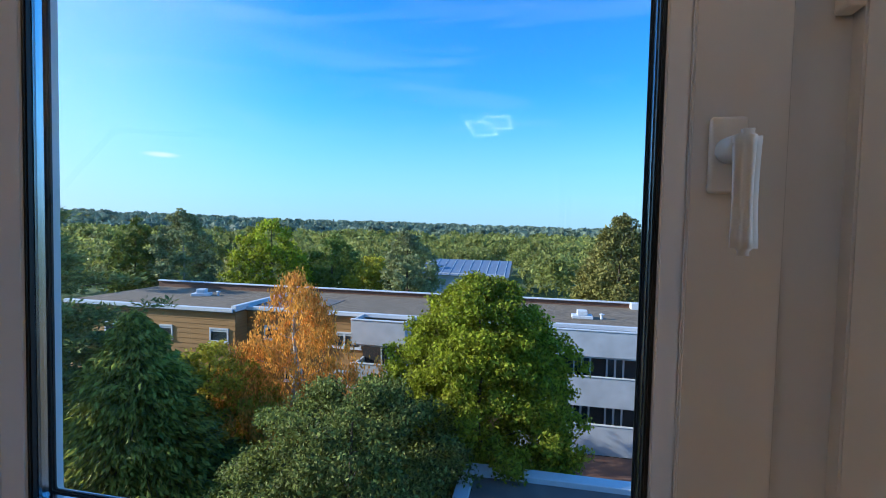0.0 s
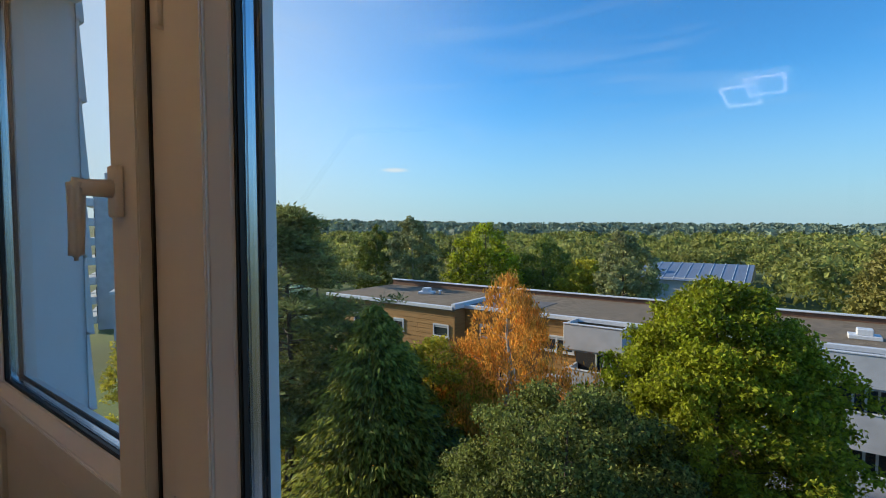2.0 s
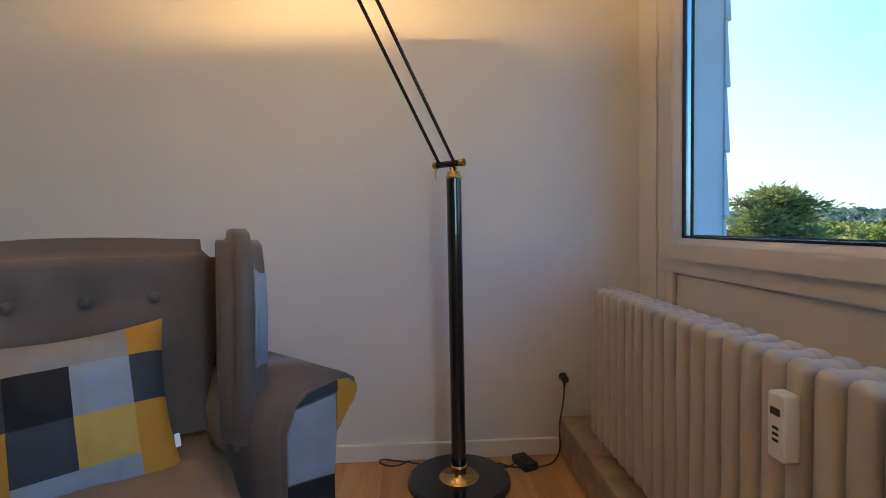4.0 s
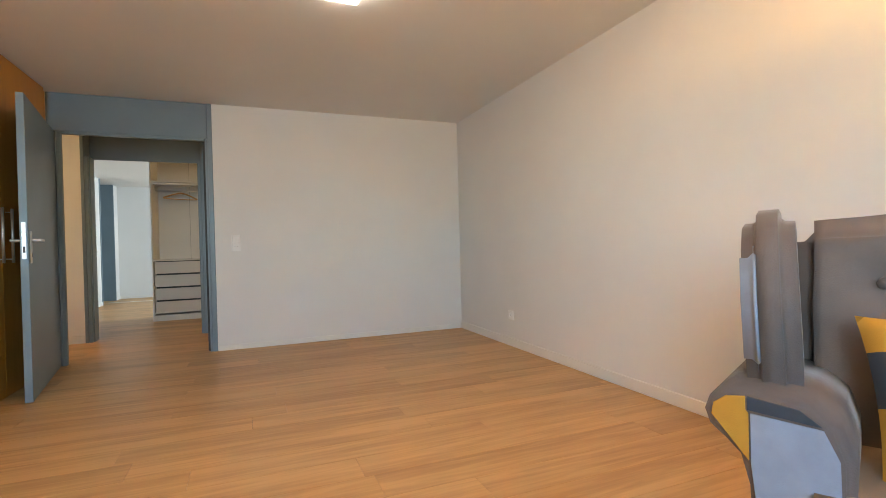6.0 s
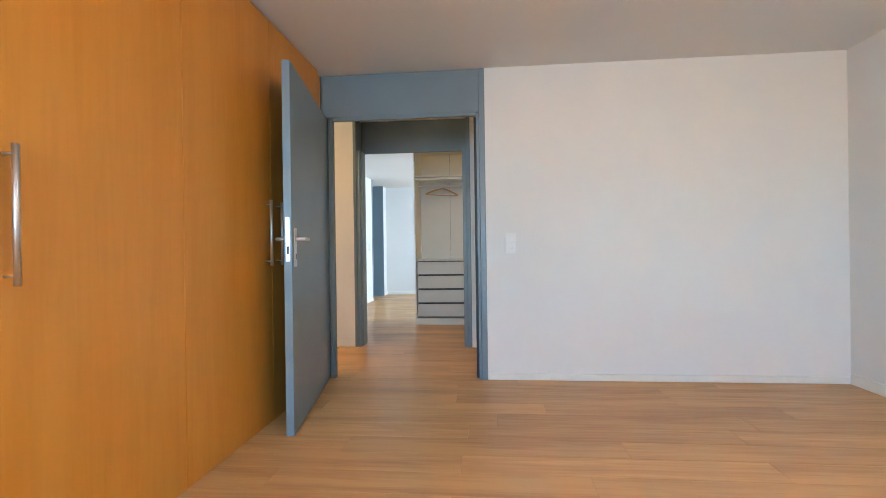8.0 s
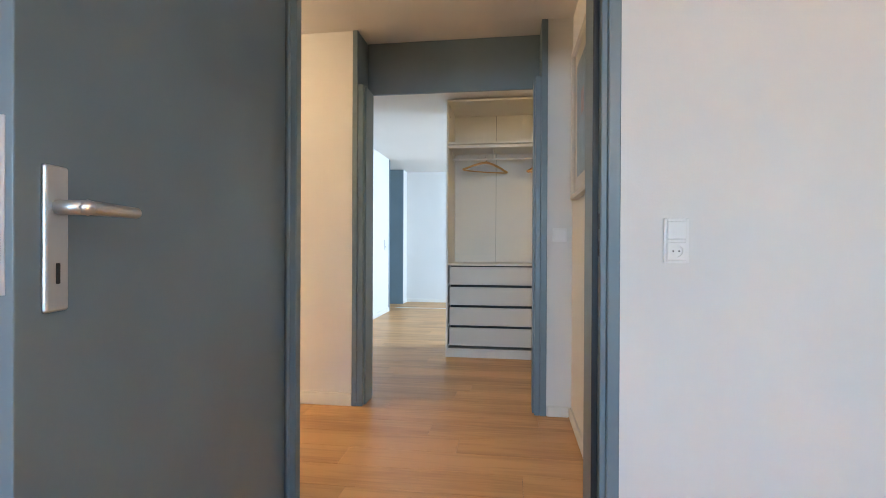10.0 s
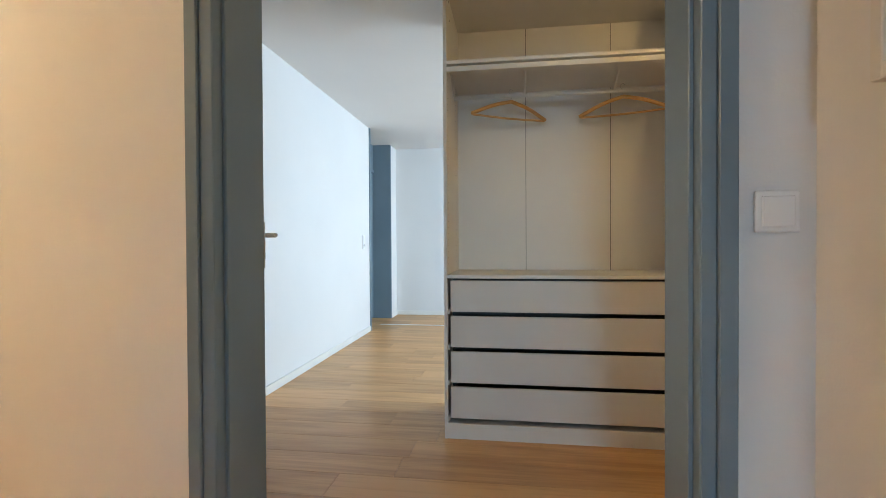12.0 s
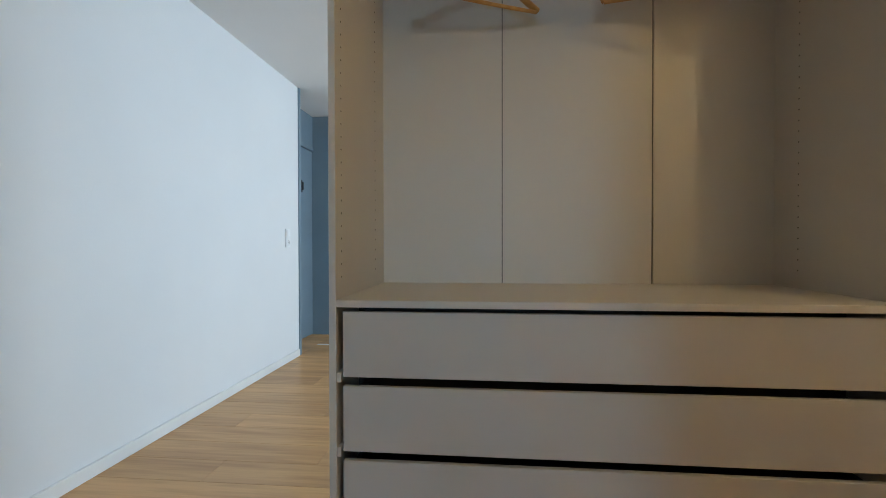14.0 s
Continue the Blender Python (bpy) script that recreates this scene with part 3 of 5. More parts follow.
# ---- open wardrobes in the living room ----
def open_wardrobe(x0):
    w = root("open_wardrobe", pose(x0, 2.585, 0), "doorless white wardrobe with four drawers and a clothes rail", "wardrobe", "open wardrobes")
    W, D, HH, t = 1.325, 0.53, 2.325, 0.018
    part("side_panel", block(bmesh.new(), 0, t, 0, D, 0, HH, 0.0012), CARC, w)
    part("side_panel", block(bmesh.new(), W - t, W, 0, D, 0, HH, 0.0012), CARC, w)
    part("top_panel", block(bmesh.new(), t, W - t, 0.002, D, HH - t, HH), CARC, w)
    part("bottom_panel", block(bmesh.new(), t, W - t, 0.002, D, 0.062, 0.08), CARC, w)
    part("plinth", block(bmesh.new(), t, W - t, 0.004, 0.02, 0.0, 0.061), CARC, w)
    for a, b in ((t, 0.43), (0.433, 0.925), (0.929, W - t)):
        part("back_panel", block(bmesh.new(), a, b, D - 0.006, D, 0.081, HH - t - 0.001), CARC, w)
    part("back_board", block(bmesh.new(), t, W - t, D + 0.0005, D + 0.004, 0.06, HH - t), DARKGAP, w)
    part("counter_panel", block(bmesh.new(), t, W - t, 0.0, D - 0.007, 0.828, 0.846, 0.0012), CARC, w)
    part("shelf", block(bmesh.new(), t, W - t, 0.003, D - 0.007, 1.925, 1.943, 0.0012), CARC, w)
    part("shelf_rail", block(bmesh.new(), t, W - t, 0.006, 0.03, 1.888, 1.914, 0.0015), CARC, w)
    part("clothes_rail", rod(bmesh.new(), (t, 0.31, 1.84), (W - t, 0.31, 1.84), 0.0115, sides=16), CARC, w, "white metal clothes rail", smooth=True)
    for bxx in (t + 0.006, 0.42, 0.9, W - t - 0.006):
        part("rail_bracket", rod(bmesh.new(), (bxx, 0.31, 1.842), (bxx, 0.16, 1.925), 0.007), CARC, w)
    for k in range(4):
        z0 = 0.105 + 0.1835 * k
        dr = part("drawer", block(bmesh.new(), 0.032, W - 0.032, 0.01, 0.026, z0, z0 + 0.161, 0.0012), DRAWER, w)
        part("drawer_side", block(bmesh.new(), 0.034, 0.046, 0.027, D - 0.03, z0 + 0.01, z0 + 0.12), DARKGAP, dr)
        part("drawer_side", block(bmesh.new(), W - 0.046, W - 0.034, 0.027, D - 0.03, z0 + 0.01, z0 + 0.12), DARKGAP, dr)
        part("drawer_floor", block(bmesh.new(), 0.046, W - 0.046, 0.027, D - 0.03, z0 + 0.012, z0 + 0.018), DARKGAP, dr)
        for bx_ in (t + 0.0005, W - t - 0.0105):
            part("runner", block(bmesh.new(), bx_, bx_ + 0.01, 0.004, D - 0.04, z0 - 0.012, z0 + 0.012, 0.001), CARC, w)
    # dark sheet set behind the drawer fronts as painted shade for their gaps
    part("drawer_gap_shade", block(bmesh.new(), t + 0.0004, W - t - 0.0004, 0.2, 0.204, 0.082, 0.826), DARKGAP, w)
    holes = bmesh.new()
    for px, s in ((t, 1), (W - t, -1)):
        for yy in (0.045, 0.4):
            for k in range(34):
                z = 0.9 + 0.032 * k
                rod(holes, (px, yy, z), (px + s * 0.0008, yy, z), 0.0024, sides=6)
    h = part("pin_holes", holes, BLACKP, w)
    tagged(h, kind="stuff")
    for yy, z in ((0.12, 2.2), (0.1, 2.29)):
        part("cam_fitting", rod(bmesh.new(), (t, yy, z), (t + 0.001, yy, z), 0.006), BLACKP, w)
    return w


def hanger(m):
    h = root("clothes_hanger", m, "pale yellow wooden clothes hanger on the rail", "hanger", "clothes hangers")
    tube("hook", [(0.012, 0, 0.012), (0.0, 0, 0.0195), (-0.013, 0, 0.008), (-0.004, 0, -0.012), (0, 0, -0.03), (0, 0, -0.052)], 0.0018, CHROME, h, "bent steel wire hook")
    for s in (-1, 1):
        arm = tube("arm", [(0, 0, -0.05), (s * 0.1, 0.004, -0.076), (s * 0.235, 0.022, -0.13)], 0.0105, HANGER, h)
    tube("trouser_bar", [(-0.225, 0.018, -0.137), (0, 0.014, -0.143), (0.225, 0.018, -0.137)], 0.006, HANGER, h)
    return h


open_wardrobe(0.515)
open_wardrobe(1.843)
hanger(pose(0.86, 2.895, 1.858, 0, 0, 28))
hanger(pose(1.465, 2.895, 1.858, 0, 0, -16))
hanger(pose(2.22, 2.895, 1.858, 0, 0, 20))


# ---- window wall ----
YS, YF = -6.30, -6.322   # room faces of the sashes and of the outer frame
Z0, Z1 = 0.872, 2.12
LOW = 0.056   # height of the bottom bar of a sash
WIN = root("window_1", pose(0, 0, 0), "white plastic window front with fixed lower panels", "window", kind="structure")
for x0, x1 in ((3.80, 3.86), (2.623, 2.72), (1.385, 1.45), (0.2, 0.28)):
    part("mullion", block(bmesh.new(), x0 - 0.012, x1 + 0.012, -6.40, YF, 0.0, Z1 + 0.06, 0.004, 2), PVC, WIN)
part("head_rail", block(bmesh.new(), 0.2, 3.86, -6.40, YF + 0.001, Z1 - 0.01, Z1 + 0.07, 0.004), PVC, WIN)
part("transom_rail", block(bmesh.new(), 0.2, 3.86, -6.40, YF + 0.002, 0.818, Z0 + 0.012, 0.004, 2), PVC, WIN)
part("bottom_rail", block(bmesh.new(), 0.2, 3.86, -6.40, YF + 0.001, 0.0, 0.09, 0.004), PVC, WIN)
for x0, x1 in ((2.79, 3.735), (1.52, 2.555), (0.3, 1.33)):
    for a, b in ((x0 - 0.06, x0), (x1, x1 + 0.06)):
        part("panel_stile", block(bmesh.new(), a, b, -6.39, YF - 0.002, 0.09, 0.82, 0.003), PVC, WIN)
    part("panel", block(bmesh.new(), x0 + 0.008, x1 - 0.008, -6.38, YF - 0.014, 0.09, 0.812, 0.002), PVC, WIN)
    for a, b in ((x0, x0 + 0.008), (x1 - 0.008, x1)):
        part("panel_seal", block(bmesh.new(), a, b, -6.38, YF - 0.02, 0.09, 0.812), RUBBER, WIN)
part("pipe_strip", block(bmesh.new(), 2.652, 2.668, YF, YF + 0.007, 0.0, 0.86, 0.003), PVC, WIN)


def mitred(x0, x1, z0, z1, w, ya, yb, inset=0.0, low=None):
    """Four mitred frame bars in one plane; the inner edge of the room face is set back by inset."""
    bm = bmesh.new()
    o = [(x0, z0), (x1, z0), (x1, z1), (x0, z1)]
    low = w if low is None else low
    i = [(x0 + w, z0 + low), (x1 - w, z0 + low), (x1 - w, z1 - w), (x0 + w, z1 - w)]
    rings = []
    for pts, y in ((o, ya), (o, yb), (i, yb - inset), (i, ya)):
        rings.append([bm.verts.new((x, y, z)) for x, z in pts])
    for a, b in zip(rings, rings[1:] + rings[:1]):
        for k in range(4):
            bm.faces.new((a[k], a[(k + 1) % 4], b[(k + 1) % 4], b[k]))
    bmesh.ops.recalc_face_normals(bm, faces=bm.faces[:])
    bmesh.ops.bevel(bm, geom=[e for e in bm.edges if e.is_manifold and e.calc_face_angle(0) > 0.6], offset=0.0025, segments=2, affect="EDGES")
    return bm


def sash(x0, x1, handle):
    """An inward opening sash, hinged at x1, with double pane, seals and lever handle."""
    s = root("window_sash", pose(0, 0, 0), "white plastic window sash with double pane and lever handle", "window", "window sashes", "structure")
    part("sash_frame", mitred(x0, x1, Z0, Z1, 0.098, -6.375, YS, low=LOW), PVC, s)
    part("glazing_bead", mitred(x0 + 0.098, x1 - 0.098, Z0 + LOW, Z1 - 0.098, 0.022, -6.34, YS - 0.004, 0.022), PVC, s)
    a0, a1, c0, c1 = x0 + 0.12, x1 - 0.12, Z0 + LOW + 0.022, Z1 - 0.12
    part("seal", mitred(a0 - 0.002, a1 + 0.002, c0 - 0.002, c1 + 0.002, 0.009, -6.34, -6.329), RUBBER, s)
    part("spacer", mitred(a0 - 0.004, a1 + 0.004, c0 - 0.004, c1 + 0.004, 0.012, -6.358, -6.342), SPACER, s)
    part("outer_seal", mitred(a0 - 0.004, a1 + 0.004, c0 - 0.004, c1 + 0.004, 0.016, -6.368, -6.36), RUBBER, s)
    part("outer_frame", mitred(x0 - 0.01, x1 + 0.01, Z0 - 0.01, Z1 + 0.01, 0.112, -6.405, -6.376, low=LOW + 0.02), PVC, s)
    bm = bmesh.new()
    bm.faces.new([bm.verts.new(c) for c in ((a0 - 0.003, -6.341, c0 - 0.003), (a0 - 0.003, -6.341, c1 + 0.003), (a1 + 0.003, -6.341, c1 + 0.003), (a1 + 0.003, -6.341, c0 - 0.003))])
    p = part("pane", bm, GLASS, s)
    p.visible_shadow = False
    hx, hz = x0 + 0.062, handle
    part("handle_plate", block(bmesh.new(), hx - 0.018, hx + 0.018, YS, YS + 0.012, hz - 0.045, hz + 0.037, 0.004, 3), PVC, s, smooth=True)
    part("neck", rod(bmesh.new(), (hx, YS + 0.01, hz), (hx, YS + 0.058, hz), 0.0145, 0.012, sides=24), PVC, s, smooth=True)
    grip = block(bmesh.new(), hx - 0.0125, hx + 0.0125, YS + 0.047, YS + 0.07, hz - 0.11, hz + 0.014, 0.0)
    bmesh.ops.subdivide_edges(grip, edges=[e for e in grip.edges if abs(e.verts[0].co.z - e.verts[1].co.z) > 0.1], cuts=6)
    for v in grip.verts:
        f = (hz + 0.014 - v.co.z) / 0.129
        v.co.x = hx + (v.co.x - hx) * (1 - 0.12 * math.sin(math.pi * min(1, f * 1.1)))
        v.co.y += 0.005 * f * f - (0.005 * f if v.co.y > YS + 0.06 else 0.0)
    bmesh.ops.bevel(grip, geom=[e for e in grip.edges if e.calc_face_angle(0) > 0.5], offset=0.0075, segments=3, affect="EDGES")
    part("handle", grip, PVC, s, "white window lever handle", smooth=True)
    for z in (Z0 + 0.06, Z1 - 0.42):
        part("hinge_cover", block(bmesh.new(), x1 + 0.002, x1 + 0.02, YF, YS + 0.006, z - 0.05, z + 0.05, 0.004, 2), PVC, s)
    part("joint_seal", block(bmesh.new(), x0 - 0.007, x0 - 0.001, YF - 0.02, YF + 0.004, Z0 + 0.02, Z1), RUBBER, s)
    return s


sash(2.72, 3.80, 1.435)
sash(1.45, 2.623, 1.503)
sash(0.29, 1.385, 1.5)
wall("wall_window_pier", 3.848, 4.0, -6.40, -6.315)
wall("wall_window_lintel", 0.19, 3.848, -6.40, -6.31, 2.185, H)
wall("wall_window_end", -0.46, 0.19, -6.40, -6.31)

# outer face of the building with stepped white cladding
CLAD = mat("white_fibre_cement", (0.72, 0.74, 0.76), 0.7, vary=0.05, scale=3, bump=0.1, bscale=80)
FAC = root("facade", pose(0, 0, 0), "white facade clad with overlapping fibre cement boards", "facade", kind="structure")
part("lintel_slab", block(bmesh.new(), -6, 3.79, -6.56, -6.402, 2.09, 6.0), CLAD, FAC)
part("pier_slab", block(bmesh.new(), 3.79, 12, -6.555, -6.402, -13.4, 6.0), CLAD, FAC)
part("parapet_slab", block(bmesh.new(), -6, 3.79, -6.56, -6.407, -13.4, 0.7), CLAD, FAC)
part("window_ledge", block(bmesh.new(), -6, 3.79, -6.6, -6.407, 0.702, 0.718, 0.003), SPACER, FAC, "folded metal window ledge")
for k in range(22):
    z = -1.0 + 0.253 * k
    bm = bmesh.new()
    v = [bm.verts.new(c) for x in (3.782, 6.0) for c in ((x, -6.556, z), (x, -6.578, z), (x, -6.562, z + 0.262), (x, -6.556, z + 0.262))]
    bm.faces.new(v[:4]), bm.faces.new(v[4:][::-1])
    for a in range(4):
        bm.faces.new((v[a], v[4 + a], v[4 + (a + 1) % 4], v[(a + 1) % 4]))
    bmesh.ops.recalc_face_normals(bm, faces=bm.faces[:])
    part("cladding_board", bm, CLAD, FAC)

# ---- radiator and pipe box ----
BOX = simple("pipe_box", 1.2, 3.998, -6.32, -5.955, 0.0, 0.166, STONE, bevel=0.004, label="low beige marbled pipe casing along the window wall", category="pipe casing")


def radiator(x0, n, pitch):
    r = root("radiator", pose(x0, -6.066, 0.178), "cream enamelled sectional radiator under the window", "radiator")
    # one section: two flattened columns joined by a waisted top and bottom bridge
    bm = bmesh.new()
    for y in (-0.035, 0.035):
        block(bm, -0.027, 0.027, y - 0.024, y + 0.024, 0.02, 0.59, 0.0215, 4)
    for z0, z1 in ((0.528, 0.586), (0.024, 0.084)):
        block(bm, -0.0262, 0.0262, -0.042, 0.042, z0, z1, 0.02, 3)
    first = part("section", bm, RADI, r, smooth=True)
    for k in range(1, n):
        c = new("section", first.data)
        c.parent = r
        c.location.x = k * pitch
    for z in (0.055, 0.557):
        part("pipe", rod(bmesh.new(), (-0.03, 0, z), (n * pitch, 0, z), 0.016), RADI, r)
    for x in (0.12, n * pitch - 0.15):
        part("foot", block(bmesh.new(), x - 0.012, x + 0.012, -0.06, 0.06, -0.012, 0.04), RADI, r)
    return r


NSEC, PITCH = 29, 0.0615
radiator(3.728 - (NSEC - 1) * PITCH, NSEC, PITCH)
METER = root("heat_meter", pose(2.745, -6.008, 0.665), "small white heat cost meter clipped to the radiator", "heat meter")
part("body", block(bmesh.new(), -0.02, 0.02, -0.002, 0.03, -0.075, 0.045, 0.005, 2), SOCKET, METER)
part("display", block(bmesh.new(), -0.011, 0.011, 0.0295, 0.0312, 0.005, 0.018), BLACKP, METER)
for k in range(3):
    part("print_mark", block(bmesh.new(), -0.008, 0.006, 0.0295, 0.0308, -0.02 - 0.011 * k, -0.015 - 0.011 * k), BLACKP, METER)

# ---- floor lamp ----
LX, LY = 3.785, -5.495
FL = root("floor_lamp", pose(LX, LY, 0), "black and brass floor lamp with parallel arms and uplight bowl", "floor lamp")
part("base", lathe(bmesh.new(), [(0, 0), (0.198, 0), (0.203, 0.008), (0.2, 0.02), (0.19, 0.027), (0.0, 0.029)], 48), BLACKM, FL, smooth=False)
part("base_ring", lathe(bmesh.new(), [(0.078, 0.0285), (0.074, 0.033), (0.03, 0.034), (0.028, 0.06), (0.034, 0.068), (0.03, 0.078), (0.0, 0.08)], 32), BRASS, FL, "brass rosette and collar", smooth=True)
part("pole", lathe(bmesh.new(), [(0.0, 0.07), (0.027, 0.07), (0.0285, 0.09), (0.0285, 1.195), (0.0, 1.195)], 32), BLACKM, FL, "glossy black fluted pole", smooth=False)
part("collar", lathe(bmesh.new(), [(0.0, 1.19), (0.03, 1.19), (0.031, 1.2), (0.022, 1.207), (0.026, 1.215), (0.012, 1.222), (0.016, 1.232), (0.0, 1.24)], 28), BRASS, FL, "brass cap rings", smooth=True)
ja, jb = Vector((-0.04, -0.03, 1.247)), Vector((0.04, 0.065, 1.247))
part("joint_bar", rod(bmesh.new(), ja, jb, 0.0125, sides=16), BLACKM, FL)
for p in (ja, jb):
    d = (jb - ja).normalized() * 0.008
    part("joint_cap", rod(bmesh.new(), p - d, p + d, 0.0145, sides=16), BRASS, FL)
part("clip", rod(bmesh.new(), jb + Vector((0, 0, -0.01)), jb + Vector((0.0, 0.004, -0.055)), 0.003), BRASS, FL)
shift = Vector((-0.258, 0.292, 0.562))
for p in (ja * 0.72 + jb * 0.28, ja * 0.15 + jb * 0.85):
    part("arm", rod(bmesh.new(), p, p + shift, 0.0065, sides=12), BLACKM, FL)
ka, kb = ja + shift, jb + shift
part("upper_joint_bar", rod(bmesh.new(), ka, kb, 0.0125, sides=16), BLACKM, FL)
for p in (ka, kb):
    d = (kb - ka).normalized() * 0.008
    part("joint_cap", rod(bmesh.new(), p - d, p + d, 0.0145, sides=16), BRASS, FL)
head = Vector((3.2 - LX, -4.98 - LY, 1.81))
for p in (ka * 0.72 + kb * 0.28, ka * 0.15 + kb * 0.85):
    part("upper_arm", rod(bmesh.new(), p, head + (p - (ka + kb) / 2) * 0.5, 0.0065, sides=12), BLACKM, FL)
shade = part("shade", lathe(bmesh.new(), [(0.0, -0.012), (0.05, -0.01), (0.078, 0.004), (0.092, 0.022), (0.089, 0.022), (0.076, 0.008), (0.05, -0.005), (0.0, -0.007)], 36), BRASS, FL, "upturned brass lamp bowl", smooth=True)
shade.location = head
bulb = part("bulb", lathe(bmesh.new(), [(0.0, -0.004), (0.05, 0.0), (0.06, 0.008), (0.05, 0.016), (0.0, 0.019)], 12), WARM, FL, "lit halogen bulb")
bulb.location = head
CAB = tube("power_cable", [(3.985, -5.972, 0.335), (3.95, -5.965, 0.3), (3.9, -5.93, 0.17), (3.87, -5.905, 0.04), (3.86, -5.82, 0.012), (3.88, -5.73, 0.007), (3.92, -5.67, 0.007)], 0.0035, BLACKP)
tagged(CAB, "thin black lamp cable hanging from the socket", "cable")
PLUG = root("power_plug", pose(3.988, -5.972, 0.345), "round black power plug in the wall socket", "plug")
part("body", rod(bmesh.new(), (0.004, 0, 0), (-0.034, 0, -0.004), 0.018, 0.015, sides=20), BLACKP, PLUG)
part("strain_relief", rod(bmesh.new(), (-0.03, 0, -0.004), (-0.04, 0.006, -0.03), 0.006, 0.004), BLACKP, PLUG)
DIM = root("foot_dimmer", pose(3.9, -5.78, 0, 0, 0, 20), "black foot dimmer on the floor", "dimmer")
part("case", block(bmesh.new(), -0.055, 0.055, -0.032, 0.032, 0.0, 0.032, 0.006, 2), BLACKP, DIM)
part("slider", block(bmesh.new(), -0.03, 0.03, -0.006, 0.006, 0.031, 0.036, 0.002), BLACKM, DIM)
for pts in ([(3.9, -5.75, 0.02), (3.88, -5.7, 0.008), (3.93, -5.64, 0.006), (3.86, -5.6, 0.006), (3.8, -5.62, 0.006), (3.79, -5.66, 0.02)],
            [(3.97, -5.3, 0.006), (3.93, -5.22, 0.008), (3.97, -5.17, 0.012), (3.975, -5.24, 0.006), (3.94, -5.34, 0.006)]):
    tagged(tube("power_cable", pts, 0.0035, BLACKP), "loose loop of black lamp cable on the floor", "cable")


# ---- armchair ----
def extruded(points, t, axis_m, bevel=0.02, seg=3):
    """A plate of thickness t from an outline in local y-z, moved by axis_m, with rounded edges."""
    bm = bmesh.new()
    a = [bm.verts.new((-t / 2, y, z)) for y, z in points]
    b = [bm.verts.new((t / 2, y, z)) for y, z in points]
    bm.faces.new(a[::-1]), bm.faces.new(b)
    for k in range(len(points)):
        bm.faces.new((a[k], a[(k + 1) % len(a)], b[(k + 1) % len(a)], b[k]))
    bmesh.ops.recalc_face_normals(bm, faces=bm.faces[:])
    rim = [e for e in bm.edges if e.calc_face_angle(0) > 1.0]
    bmesh.ops.bevel(bm, geom=rim, offset=bevel, segments=seg, affect="EDGES")
    bmesh.ops.transform(bm, matrix=axis_m, verts=bm.verts[:])
    return bm


def soft_block(x0, x1, y0, y1, z0, z1, r, m=None, swell=0.0, cuts=6):
    """An upholstered block: rounded, and swollen in the middle of its faces."""
    bm = bmesh.new()
    bmesh.ops.create_cube(bm, size=1, matrix=Matrix.LocRotScale(((x0 + x1) / 2, (y0 + y1) / 2, (z0 + z1) / 2), None, (x1 - x0, y1 - y0, z1 - z0)))
    bmesh.ops.bevel(bm, geom=bm.edges[:], offset=r, segments=3, affect="EDGES")
    bmesh.ops.subdivide_edges(bm, edges=[e for e in bm.edges if e.calc_length() > 0.12], cuts=cuts, use_grid_fill=True)
    c = Vector(((x0 + x1) / 2, (y0 + y1) / 2, (z0 + z1) / 2))
    for v in bm.verts:
        p = v.co - c
        u = Vector((p.x * 2 / (x1 - x0), p.y * 2 / (y1 - y0), p.z * 2 / (z1 - z0)))
        k = max(0, 1 - u.x ** 2) * max(0, 1 - u.z ** 2) if abs(u.y) > 0.8 else max(0, 1 - u.x ** 2) * max(0, 1 - u.y ** 2) if abs(u.z) > 0.8 else 0
        v.co += p.normalized() * swell * k
        v.co += Vector((noise.noise(v.co * 9), noise.noise(v.co * 9 + Vector((5, 0, 0))), noise.noise(v.co * 9 + Vector((0, 5, 0))))) * 0.003
    if m is not None:
        bmesh.ops.transform(bm, matrix=m, verts=bm.verts[:])
    return bm


SEATC = mat("beige_velvet_seat", (0.24, 0.18, 0.13), 0.75, vary=0.12, scale=6, bump=0.3, bscale=300)
LEG = wood("dark_leg_wood", (0.03, 0.016, 0.008), (0.06, 0.03, 0.014), 2, rough=0.4)
AC = root("armchair", pose(3.012, -4.606, 0, 0, 0, -62), "taupe velvet wing armchair with buttoned back and patchwork arm fronts", "armchair")
tilt = pose(0, 0.2, 0.42, -9, 0, 0) @ pose(0, -0.2, -0.42)
back = soft_block(-0.322, 0.322, 0.12, 0.29, 0.36, 0.985, 0.05, None, 0.02, 22)
BUTTONS = ((-0.145, 0.83), (0.005, 0.83), (0.155, 0.83), (-0.075, 0.66), (0.085, 0.66))
depth = {}
for q in BUTTONS:
    near = min((v for v in back.verts if v.co.y < 0.15), key=lambda v: (v.co.x - q[0]) ** 2 + (v.co.z - q[1]) ** 2)
    depth[q] = near.co.y + 0.012
for v in back.verts:
    if v.co.y < 0.16:
        v.co.y += sum(0.026 * math.exp(-((v.co.x - x) ** 2 + (v.co.z - z) ** 2) / 0.0018) for x, z in BUTTONS)
bmesh.ops.transform(back, matrix=tilt, verts=back.verts[:])
part("backrest", back, VELVET, AC, smooth=True)
for x, z in BUTTONS:
    b = part("button", lathe(bmesh.new(), [(0.0, 0.012), (0.009, 0.009), (0.0145, 0.002), (0.0145, -0.01)], 14, tilt @ Matrix.Translation((x, depth[x, z], z)) @ pose(0, 0, 0, 90, 0, 0)), VELVET, AC, smooth=True)
